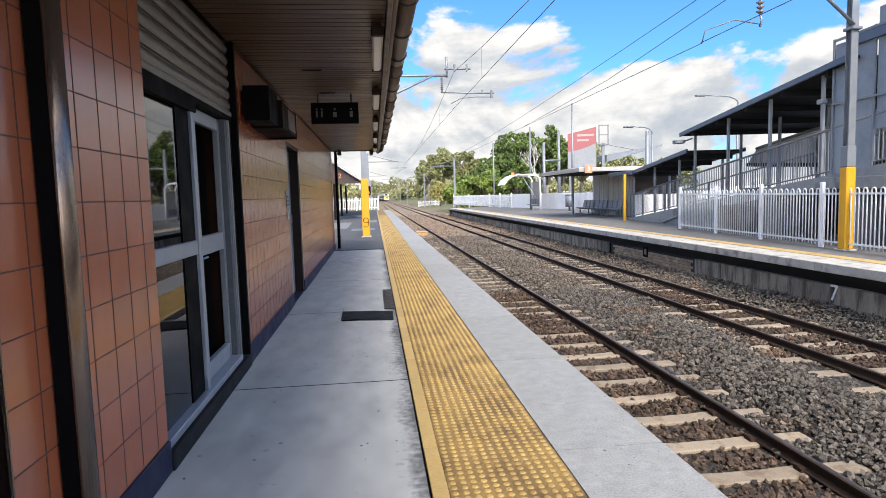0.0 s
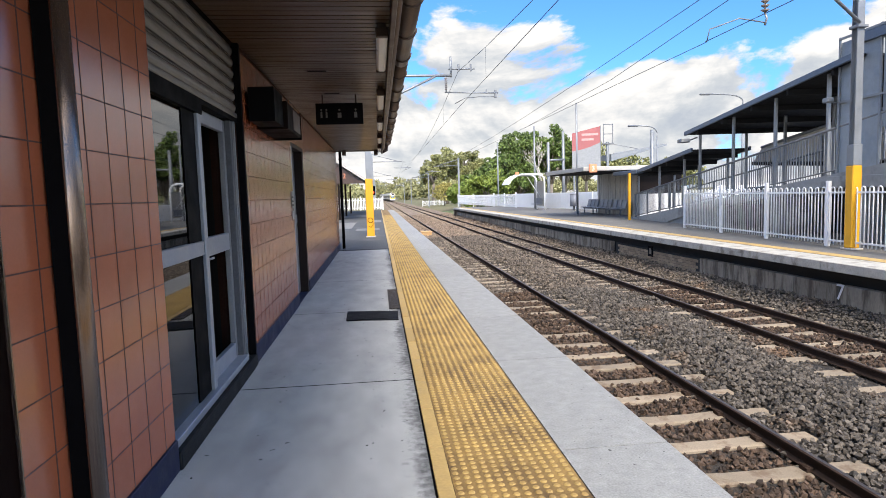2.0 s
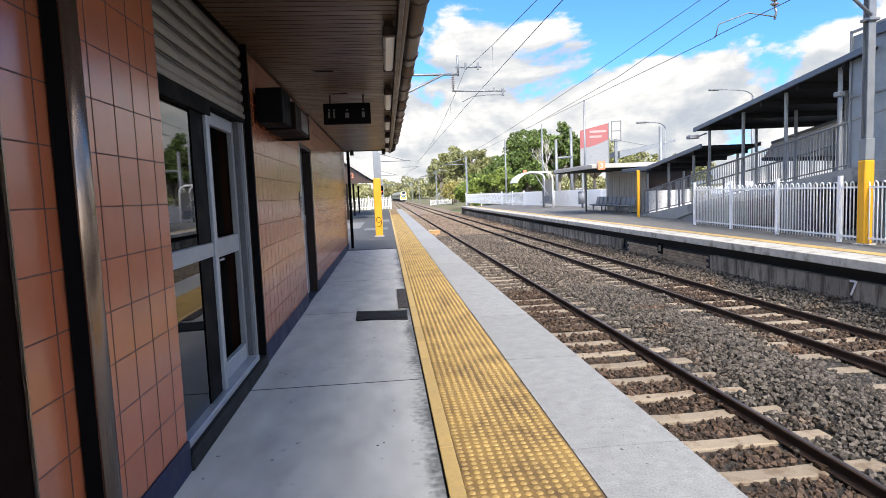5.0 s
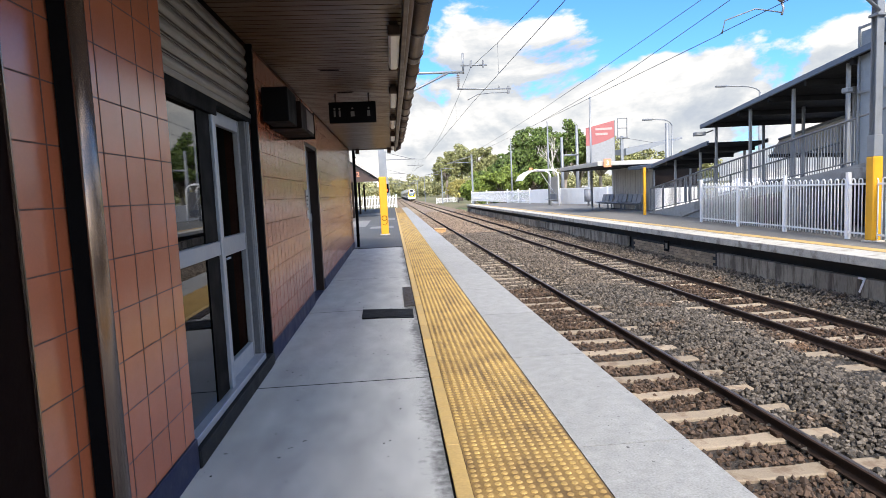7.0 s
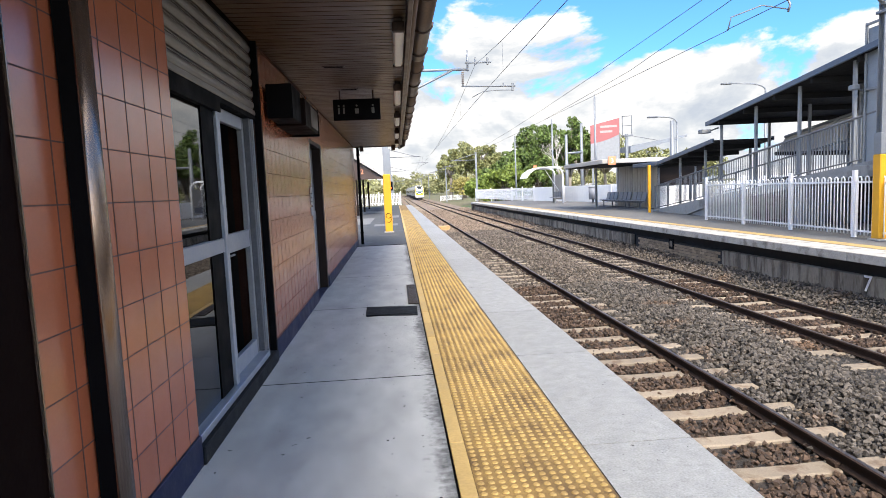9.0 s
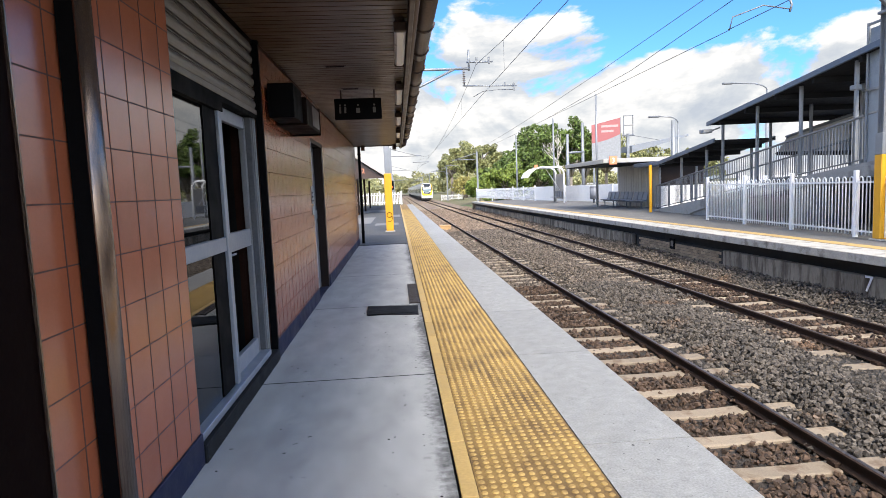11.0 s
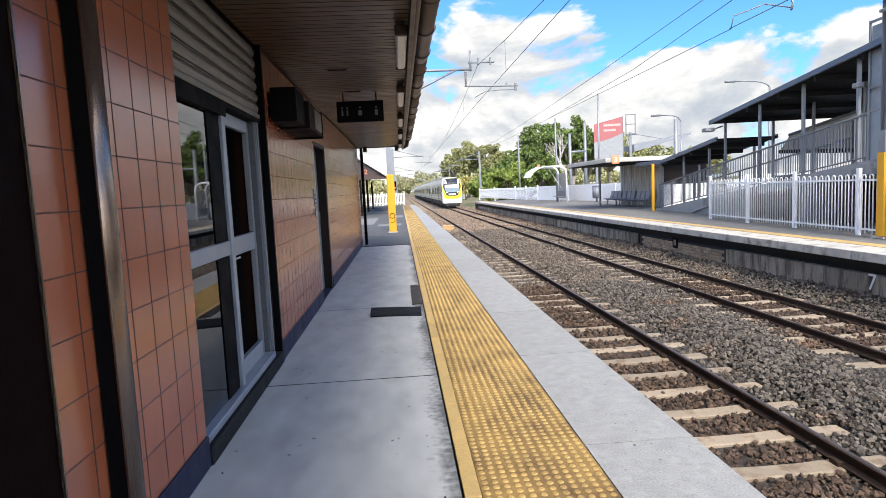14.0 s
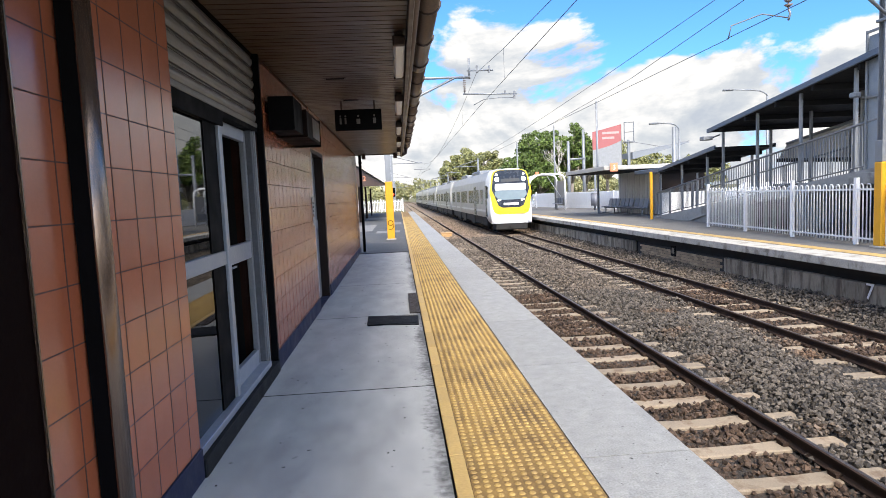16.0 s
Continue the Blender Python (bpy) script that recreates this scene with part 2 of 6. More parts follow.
M_WHITE = material("white_paint", (0.80, 0.80, 0.81), 0.45, vary=0.06)
M_COPW = material("white_painted_coping", (0.42, 0.40, 0.365), 0.75, vary=0.3, second=(0.22, 0.20, 0.17), second_scale=2.6, second_at=0.53)
M_YLINE = material("yellow_line_paint", (0.46, 0.31, 0.11), 0.75, vary=0.3, second=(0.26, 0.19, 0.10), second_scale=2, second_at=0.55)
M_YEL = material("yellow_mast_paint", (0.64, 0.32, 0.012), 0.5, vary=0.1, second=(0.6, 0.3, 0.02), second_at=0.65)
M_GALV = material("galvanised_steel", (0.235, 0.25, 0.27), 0.5, metal=0.45, vary=0.18, scale=5)
M_GALVD = material("dull_grey_steel", (0.17, 0.18, 0.195), 0.55, metal=0.3, vary=0.2)
# Roof undersides are near black: their shade is put into the colour.
M_ROOFD = material("shade_dark_underside", (0.018, 0.018, 0.019), 0.8, spec=0.1)
M_ROOF = material("blue_grey_roof_sheet", (0.10, 0.13, 0.18), 0.45, metal=0.3)
M_MESH = material("grey_perforated_screen", (0.25, 0.285, 0.32), 0.5, metal=0.3, vary=0.2, second=(0.2, 0.24, 0.29), second_scale=1)
M_RAMP = material("ramp_concrete", (0.26, 0.265, 0.265), 0.85, vary=0.25, second=(0.15, 0.15, 0.15), second_scale=1.2)
M_CREAM = material("cream_cladding", (0.42, 0.40, 0.37), 0.7, vary=0.12)
M_WIRE = material("wire", (0.09, 0.10, 0.12), 0.5, metal=0.4)
M_BENCH = material("grey_bench_plastic", (0.17, 0.18, 0.21), 0.45)
M_RED = material("faded_red_board", (0.35, 0.11, 0.11), 0.55, vary=0.08)
M_ORANGE = material("orange_sign", (0.80, 0.27, 0.13), 0.5, vary=0.04)
M_GRASS = material("dry_grass_ground", (0.14, 0.125, 0.065), 0.95, vary=0.4, scale=0.4, fine=14, second=(0.07, 0.10, 0.03), second_scale=0.06, second_at=0.5, bump=0.6, depth=0.03)
M_BARK = material("grey_bark", (0.22, 0.19, 0.16), 0.9, vary=0.3)


def leaf_material(name, base, island=0.45):
    m = material(name, base, 0.6, vary=0.3, scale=1.2, fine=9, bump=0, island=island)
    b = m.node_tree.nodes["Principled BSDF"]
    b.inputs["Subsurface Weight"].default_value = 0.0
    return m


M_LEAFD = leaf_material("deep_green_leaves", (0.105, 0.155, 0.034), 0.6)
M_LEAFL = leaf_material("light_green_leaves", (0.18, 0.235, 0.045))
M_LEAFY = leaf_material("olive_leaves", (0.23, 0.235, 0.095))
M_LEAFP = leaf_material("pale_yellow_leaves", (0.33, 0.29, 0.09))
M_LEAFF = leaf_material("distant_green_leaves", (0.30, 0.295, 0.14))

M_BOX = material("dark_brown_box_paint", (0.009, 0.005, 0.004), 0.65, spec=0.05)


def edge_dirt(m, x_from, x_to, dirt):
    """Blackened grime that has gathered in ragged patches beside the tactile strip."""
    nt = m.node_tree
    N, L = nt.nodes.new, nt.links.new
    b = nt.nodes["Principled BSDF"]
    source = b.inputs["Base Color"].links[0].from_socket
    geo, sep, near = N("ShaderNodeNewGeometry"), N("ShaderNodeSeparateXYZ"), N("ShaderNodeMapRange")
    L(geo.outputs["Position"], sep.inputs[0])
    near.inputs["From Min"].default_value, near.inputs["From Max"].default_value = x_from, x_to
    near.inputs["To Min"].default_value, near.inputs["To Max"].default_value = 0.0, 0.5
    L(sep.outputs["X"], near.inputs["Value"])
    total = near.outputs[0]
    for scale, gain in ((1.3, 0.6), (22.0, 0.5)):
        n, g, a = N("ShaderNodeTexNoise"), N("ShaderNodeMath"), N("ShaderNodeMath")
        n.inputs["Scale"].default_value, n.inputs["Detail"].default_value = scale, 6
        L(geo.outputs["Position"], n.inputs["Vector"])
        g.operation, g.inputs[1].default_value = "MULTIPLY", gain
        L(n.outputs["Fac"], g.inputs[0])
        L(total, a.inputs[0])
        L(g.outputs[0], a.inputs[1])
        total = a.outputs[0]
    cut, mix = N("ShaderNodeMapRange"), N("ShaderNodeMix")
    cut.inputs["From Min"].default_value, cut.inputs["From Max"].default_value = 0.84, 1.06
    cut.inputs["To Max"].default_value = 0.85
    L(total, cut.inputs["Value"])
    mix.data_type = "RGBA"
    L(cut.outputs[0], mix.inputs["Factor"])
    L(source, mix.inputs["A"])
    mix.inputs["B"].default_value = (*dirt, 1)
    L(mix.outputs["Result"], b.inputs["Base Color"])


edge_dirt(M_CONC, -0.02, 0.21, (0.05, 0.05, 0.052))

# ---- building helpers ----
def box(bm, x0, y0, z0, x1, y1, z1, bevel=0.0):
    start = set(bm.edges) if bevel else None
    v = [bm.verts.new(c) for c in ((x0, y0, z0), (x1, y0, z0), (x1, y1, z0), (x0, y1, z0), (x0, y0, z1), (x1, y0, z1), (x1, y1, z1), (x0, y1, z1))]
    for f in ((3, 2, 1, 0), (4, 5, 6, 7), (0, 1, 5, 4), (1, 2, 6, 5), (2, 3, 7, 6), (3, 0, 4, 7)):
        bm.faces.new([v[i] for i in f])
    if bevel:
        bmesh.ops.bevel(bm, geom=[e for e in bm.edges if e not in start], offset=bevel, segments=1, affect="EDGES")
    return bm


def tube(bm, p0, p1, r, n=8, r2=None, caps=True):
    p0, p1 = Vector(p0), Vector(p1)
    d = (p1 - p0).normalized()
    a = d.orthogonal().normalized()
    b = d.cross(a)
    r2 = r if r2 is None else r2
    rings = []
    for p, q in ((p0, r), (p1, r2)):
        rings.append([bm.verts.new(p + q * (a * math.cos(k * math.tau / n) + b * math.sin(k * math.tau / n))) for k in range(n)])
    for k in range(n):
        f = bm.faces.new((rings[0][k], rings[0][(k + 1) % n], rings[1][(k + 1) % n], rings[1][k]))
        f.smooth = n > 5
    if caps:
        bm.faces.new(rings[0][::-1])
        bm.faces.new(rings[1])
    return bm


def pipe(bm, points, r, n=8):
    """A bent tube along points, in one piece."""
    pts = [Vector(p) for p in points]
    dirs = [(pts[min(k + 1, len(pts) - 1)] - pts[max(k - 1, 0)]).normalized() for k in range(len(pts))]
    side = dirs[0].orthogonal().normalized()
    rings = []
    for p, d in zip(pts, dirs):
        side = (side - d * side.dot(d)).normalized()
        up = d.cross(side)
        rings.append([bm.verts.new(p + r * (side * math.cos(k * math.tau / n) + up * math.sin(k * math.tau / n))) for k in range(n)])
    for a, b in zip(rings, rings[1:]):
        for k in range(n):
            bm.faces.new((a[k], a[(k + 1) % n], b[(k + 1) % n], b[k])).smooth = True
    bm.faces.new(rings[0][::-1])
    bm.faces.new(rings[-1])
    return bm


def extrude_profile(bm, profile, stations, close=True):
    """Sweeps a profile of (across, up) along stations of (x, y, z, heading in radians)."""
    rings = []
    for x, y, z, h in stations:
        rings.append([bm.verts.new((x + p * math.cos(h), y - p * math.sin(h), z + q)) for p, q in profile])
    n = len(profile)
    for a, b in zip(rings, rings[1:]):
        for k in range(n if close else n - 1):
            bm.faces.new((a[k], b[k], b[(k + 1) % n], a[(k + 1) % n]))
    if close:
        bm.faces.new(rings[0])
        bm.faces.new(rings[-1][::-1])
    return bm


def mesh_of(name, bm, mat):
    bmesh.ops.recalc_face_normals(bm, faces=bm.faces[:])
    me = bpy.data.meshes.new(name)
    bm.to_mesh(me)
    bm.free()
    for m in (mat if isinstance(mat, (list, tuple)) else [mat]):
        me.materials.append(m)
    return me


def part(name, bm, mat, parent=None, label="", at=None):
    ob = new(name, mesh_of(name, bm, mat) if isinstance(bm, bmesh.types.BMesh) else bm)
    ob.parent = parent
    if at is not None:
        ob.matrix_basis = at
    return tagged(ob, label)


def thing(name, label, category, group="", kind="", at=None):
    ob = new(name)
    ob.empty_display_size = 0.2
    if at is not None:
        ob.matrix_basis = at
    return tagged(ob, label, category, group, kind)


def B():
    return bmesh.new()


def bx(*a, bevel=0.0):
    return box(bmesh.new(), *a, bevel=bevel)


def tb(*a, **k):
    return tube(bmesh.new(), *a, **k)


def raw_mesh(name, verts, faces, mat):
    me = bpy.data.meshes.new(name)
    me.from_pydata(verts, [], faces)
    me.materials.append(mat)
    me.update()
    return me

# ---- ground, tracks, ballast ----
WALL_X, EDGE_X, FAR_EDGE = -1.08, 1.506, 8.06
RAIL_Z, SLEEPER_Z, BED_Z = -0.92, -1.045, -1.085
NEAR_C, FAR_C = 3.0, 6.56


def bend(y):
    """How far the line drifts from straight in the distance, and its heading."""
    if y < 260:
        return 0.0, 0.0
    d = y - 260
    return -d * d / 2600.0, -d / 1300.0


def build_ground():
    bm = B()
    ys = [-300, -60, 0, 40, 80, 140, 220, 320, 500, 900, 1600, 3000]
    xs = [-2500, -600, -150, -40, 0, 4.8, 9, 20, 45, 150, 600, 2500]
    grid = [[bm.verts.new((x, y, -1.32)) for x in xs] for y in ys]
    for i in range(len(ys) - 1):
        for j in range(len(xs) - 1):
            bm.faces.new((grid[i][j], grid[i][j + 1], grid[i + 1][j + 1], grid[i + 1][j]))
    tagged(part("ground", bm, M_GRASS), "dry grass and bare earth beside the line", "ground", kind="structure")
    # bed of ballast, with a shoulder on both sides
    prof = [(-3.4, -0.25), (-2.6, 0.0), (-1.4, 0.0), (0.0, 0.05), (1.4, 0.0), (2.9, 0.0), (3.35, 0.16), (3.75, 0.2)]
    # Beyond 38 m the bed's colour is lightened to stand for sunlight.
    for ys, mat, lab in (([-6, 0, 20, 38], M_BED, "grey and rust-brown crushed stone track bed, darkened for shaded gaps"), ([38, 60, 120, 200, 260, 300, 340, 380, 420, 470, 520], M_SUNDUSTBED, "dusty tan crushed stone track bed, lightened for distant sun")):
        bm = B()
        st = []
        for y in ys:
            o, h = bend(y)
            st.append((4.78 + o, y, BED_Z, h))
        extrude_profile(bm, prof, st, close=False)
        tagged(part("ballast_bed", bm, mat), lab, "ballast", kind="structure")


build_ground()

RAIL_PROFILE = [(-0.056, -0.125), (0.056, -0.125), (0.056, -0.114), (0.011, -0.096), (0.009, -0.04), (0.030, -0.03), (0.031, -0.008),
                (0.017, 0.0), (-0.017, 0.0), (-0.031, -0.008), (-0.030, -0.03), (-0.009, -0.04), (-0.011, -0.096), (-0.056, -0.114)]


def sleeper_mesh():
    bm = B()
    st = [(-1.07, 0.10, 0.0), (-0.45, 0.10, 0.0), (-0.2, 0.092, -0.008), (0.2, 0.092, -0.008), (0.45, 0.10, 0.0), (1.07, 0.10, 0.0)]
    rings = [[bm.verts.new(c) for c in ((x, -w - 0.03, z - 0.2), (x, w + 0.03, z - 0.2), (x, w + 0.008, z - 0.012), (x, w - 0.008, z), (x, -w + 0.008, z), (x, -w - 0.008, z - 0.012))] for x, w, z in st]
    for a, b in zip(rings, rings[1:]):
        for k in range(6):
            bm.faces.new((a[k], a[(k + 1) % 6], b[(k + 1) % 6], b[k]))
    bm.faces.new(rings[0])
    bm.faces.new(rings[-1][::-1])
    return mesh_of("sleeper", bm, M_SLEEP)


def clip_mesh():
    bm = B()
    for s in (-1, 1):
        box(bm, s * 0.075 - 0.03, -0.05, 0, s * 0.075 + 0.03, 0.05, 0.035)
        tube(bm, (s * 0.06, -0.05, 0.03), (s * 0.11, 0.04, 0.05), 0.011, 5)
    return mesh_of("rail_clip", bm, M_RAIL)


def build_track(cx, phase, pitch, label):
    t = thing("railway_track", label, "railway track", "railway tracks", "structure")
    for s in (-1, 1):
        bm = B()
        st = []
        for y in [-5, 10, 40, 80, 140, 200, 250, 280, 310, 340, 380, 420, 470, 520]:
            o, h = bend(y)
            st.append((cx + s * 0.5685 * math.cos(h) + o, y, RAIL_Z, h))
        extrude_profile(bm, RAIL_PROFILE, st)
        for f in bm.faces:
            if all(v.co.z > RAIL_Z - 0.004 for v in f.verts):
                f.material_index = 1
        part("rail", bm, [M_RAIL, M_RAILT], t, "rusty steel rail with a polished head")
    sm, cm = sleeper_mesh(), clip_mesh()
    rnd = random.Random(cx)
    y = phase - pitch * 10
    k = 0
    while k < 150:
        if y > -1.0:
            sl = part("sleeper", sm, None, t, at=pose(cx + rnd.uniform(-0.02, 0.02), y + rnd.uniform(-0.015, 0.015), SLEEPER_Z + rnd.uniform(-0.012, 0.006), rnd.uniform(-0.6, 0.6), 0, rnd.uniform(-0.7, 0.7)))
            if y < 24:
                for s in (-1, 1):
                    part("rail_clip", cm, None, sl, at=pose(s * 0.5685, 0, 0))
            k += 1
        y += pitch
    # the sleepers beyond, joined
    bm = B()
    while y < 420:
        o, h = bend(y)
        box(bm, cx - 1.07 + o, y - 0.1, SLEEPER_Z - 0.1, cx + 1.07 + o, y + 0.1, SLEEPER_Z)
        y += pitch
    tagged(part("joined_sleepers", bm, M_SLEEP, t), kind="stuff")
    return t


build_track(NEAR_C, 4.55, 0.645, "near track with dusty concrete sleepers and rusty rails")
build_track(FAR_C, 7.62, 0.66, "far track with dusty concrete sleepers and rusty rails")


def build_stones():
    """Loose ballast: angular stones with eight faces, denser towards the camera."""
    rng = np.random.default_rng(5)
    octa = np.array([(1, 0, 0), (-1, 0, 0), (0, 1, 0), (0, -1, 0), (0, 0, 1), (0, 0, -1), (0.6, 0.6, 0.5), (-0.6, 0.5, 0.55)], float)
    tri = np.array([(0, 6, 4), (0, 2, 6), (6, 2, 4), (2, 7, 4), (2, 1, 7), (7, 1, 4), (1, 3, 4), (3, 0, 4), (2, 0, 5), (1, 2, 5), (3, 1, 5), (0, 3, 5)])
    # Stone colour steps lighter with distance, in place of sun falling there.
    for name, n, y0, y1, mat, lab in (("ballast_stones", 60000, 2.0, 14.0, M_STONE, "angular grey crushed stones between the tracks"), ("ballast_stones", 34000, 14.0, 34.0, M_MIDSTONE, "angular grey crushed stones between the tracks"), ("ballast_stones", 20000, 34.0, 75.0, M_SUNDUST, "dusty tan crushed stones between the tracks, lightened for distant sun")):
        y = y0 + (y1 - y0) * rng.random(n) ** 1.25
        x = rng.uniform(1.52, 8.42, n)
        size = rng.uniform(0.014, 0.038, n) * (1 + 0.25 * np.minimum(y - 2, 48) / 12)
        on_near = np.abs(x - NEAR_C) < 1.09
        on_far = np.abs(x - FAR_C) < 1.09
        ph = np.where(on_near, np.abs((y - 4.55 + 0.3225) % 0.645 - 0.3225), np.where(on_far, np.abs((y - 7.62 + 0.33) % 0.66 - 0.33), 1.0))
        keep = (ph > 0.125) | (rng.random(n) < 0.035)
        near_rail = np.minimum.reduce([np.abs(x - c - s * 0.5685) for c in (NEAR_C, FAR_C) for s in (-1, 1)]) < 0.08
        keep &= ~(near_rail & (rng.random(n) < 0.8))
        x, y, size, on_near, on_far = x[keep], y[keep], size[keep], on_near[keep], on_far[keep]
        n = len(x)
        heap = np.interp(x, [7.68, 8.13, 8.5], [0.0, 0.16, 0.19]) + 0.055 * np.exp(-((x - 4.75) / 0.55) ** 2) + 0.02 * np.sin(y * 1.7 + x) + 0.015 * np.sin(y * 0.6 - x * 2)
        z = BED_Z + np.where(on_near | on_far, 0.004, 0.03) + heap + rng.uniform(-0.015, 0.05, n)
        v = np.repeat(octa[None], n, 0) * (size[:, None, None] * rng.uniform(0.6, 1.25, (n, 8, 3)))
        a, b = rng.uniform(0, 6.28, n), rng.uniform(0, 6.28, n)
        c, s = np.cos(a), np.sin(a)
        v[..., 0], v[..., 1] = v[..., 0] * c[:, None] - v[..., 1] * s[:, None], v[..., 0] * s[:, None] + v[..., 1] * c[:, None]
        c, s = np.cos(b), np.sin(b)
        v[..., 1], v[..., 2] = v[..., 1] * c[:, None] - v[..., 2] * s[:, None], v[..., 1] * s[:, None] + v[..., 2] * c[:, None]
        v += np.stack([x, y, z], -1)[:, None]
        rusty = (x < NEAR_C + 0.5) | (np.abs(x - FAR_C) < 0.5)
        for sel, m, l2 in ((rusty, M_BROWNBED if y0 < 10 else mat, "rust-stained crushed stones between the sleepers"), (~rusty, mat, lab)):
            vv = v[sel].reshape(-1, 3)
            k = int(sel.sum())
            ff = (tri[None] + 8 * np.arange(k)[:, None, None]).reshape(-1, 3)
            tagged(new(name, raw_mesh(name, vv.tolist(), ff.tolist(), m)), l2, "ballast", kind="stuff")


build_stones()


def build_near_platform():
    Y0, Y1 = -4.0, 63.0
    p = thing("platform", "concrete station platform with a tactile strip and pale coping", "platform", kind="structure")
    # floor bays with joints between them
    ys = [Y0, 1.55, 4.40, 7.22, 9.95, 12.8, 15.75]
    for a, b in zip(ys, ys[1:]):
        part("floor_slab", bx(-1.45, a + 0.009, -0.2, 0.208, b - 0.009, 0.0), M_CONC, p)
    part("foundation", bx(-8.0, Y0, -1.3, 1.30, Y1, -0.02 - 0.18), M_BLACK, p)
    part("asphalt_surface", bx(-8.0, 15.76, -0.2, 0.212, Y1, -0.006), M_ASPH, p, "dark asphalt surfacing")
    for x0, x1, a, b in ((-2.9, -1.25, 27.0, 33.5), (-1.0, 0.0, 25.2, 26.8), (-3.2, -0.9, 42, 47), (-0.6, 0.1, 33, 36)):
        part("repair_patch", bx(x0, a, -0.05, x1, b, -0.002), M_ASPHL, p, "pale worn repair patch")
    part("drain_slot", bx(-1.2, 15.72, -0.02, 0.2, 15.90, 0.003), M_BLACK, p)
    # coping of precast pieces
    y = Y0
    k = 0
    while y < Y1 - 0.5:
        e = min(y + 1.75, Y1)
        part("coping_stone", bx(0.912, y + 0.005, -0.16, EDGE_X, e - 0.005, 0.001), M_COPING, p)
        y = e
        k += 1
    # trodden gum on the floor and dark fillers in the joints of the slabs
    rnd = random.Random(77)
    for _ in range(22):
        cx, cy, r = rnd.uniform(-1.0, 0.15), 1.6 + 9.0 * rnd.random() ** 1.5, rnd.uniform(0.004, 0.010)
        bm = B()
        ring = [bm.verts.new((r * rnd.uniform(0.7, 1.2) * math.cos(a * math.tau / 9), r * rnd.uniform(0.7, 1.2) * math.sin(a * math.tau / 9), 0.0)) for a in range(9)]
        top = [bm.verts.new((v.co.x * 0.8, v.co.y * 0.8, 0.0018)) for v in ring]
        for a in range(9):
            bm.faces.new((ring[a], ring[(a + 1) % 9], top[(a + 1) % 9], top[a]))
        bm.faces.new(top)
        part("gum_spot", bm, M_BLACK, p, "trodden dark gum spot", at=pose(cx, cy, 0.0))
    for y in ys[1:-1]:
        part("joint_filler", bx(-1.45, y - 0.0085, -0.1, 0.208, y + 0.0085, -0.001), M_BLACK, p, "dark joint filler")
    part("strip_bed", bx(0.212, Y0, -0.2, 0.906, Y1, -0.012), M_BLACK, p, "dark bedding under the tactile tiles")
    return p


PLATFORM = build_near_platform()


def tactile_mesh(dots=True):
    bm = B()
    box(bm, 0.0, 0.001, -0.02, 0.302, 0.2995, 0.003)
    if dots:
        for i in range(6):
            for j in range(6):
                cx, cy = 0.025 + 0.05 * i, 0.025 + 0.05 * j
                lo = [bm.verts.new((cx + 0.0175 * math.cos(a * math.tau / 8), cy + 0.0175 * math.sin(a * math.tau / 8), 0.0032)) for a in range(8)]
                hi = [bm.verts.new((cx + 0.0115 * math.cos(a * math.tau / 8), cy + 0.0115 * math.sin(a * math.tau / 8), 0.0085)) for a in range(8)]
                for a in range(8):
                    bm.faces.new((lo[a], lo[(a + 1) % 8], hi[(a + 1) % 8], hi[a]))
                bm.faces.new(hi)
        for f in bm.faces:
            f.material_index = int(f.calc_center_median().z > 0.0045)
    return mesh_of("tactile_tile", bm, [M_TACT, M_DOT])


def build_tactile():
    strip = thing("tactile_strip", "worn yellow tactile paving with raised dots and dirt between them", "tactile paving", kind="structure")
    tm = tactile_mesh()
    y = 1.35
    k = 0
    while k < 146:
        for i in range(2):
            part("tactile_tile", tm, None, strip, at=pose(0.300 + 0.302 * i, y, 0))
        y += 0.30
        k += 1
    far = B()
    while y < 63:
        box(far, 0.30, y, -0.012, 0.902, y + 0.298, 0.004)
        y += 0.30
    tagged(part("joined_tiles", far, M_TACT, strip), kind="stuff")
    bm = bx(0.0, 0.003, -0.02, 0.078, 0.597, 0.004, bevel=0.003)
    me = mesh_of("border_tile", bm, M_TACTB)
    y = 1.35
    while y < 62.5:
        part("border_tile", me, None, strip, at=pose(0.220, y, 0))
        y += 0.60


build_tactile()

# ---- station building ----
SOFFIT_Z, ROOF_Y0, ROOF_Y1, WALL_END = 2.62, -3.0, 16.4, 16.3
TILE_H, TILE_W, BASE_H = 0.2018, 0.189, 0.165


def tile_mesh(w, h):
    bm = B()
    lo = [bm.verts.new((0, y, z)) for y, z in ((0.0028, 0.0022), (w - 0.0028, 0.0022), (w - 0.0028, h - 0.0022), (0.0028, h - 0.0022))]
    hi = [bm.verts.new((0.0035, y, z)) for y, z in ((0.0031, 0.0025), (w - 0.0031, 0.0025), (w - 0.0031, h - 0.0025), (0.0031, h - 0.0025))]
    for k in range(4):
        bm.faces.new((lo[k], lo[(k + 1) % 4], hi[(k + 1) % 4], hi[k]))
    bm.faces.new(hi)
    return bm


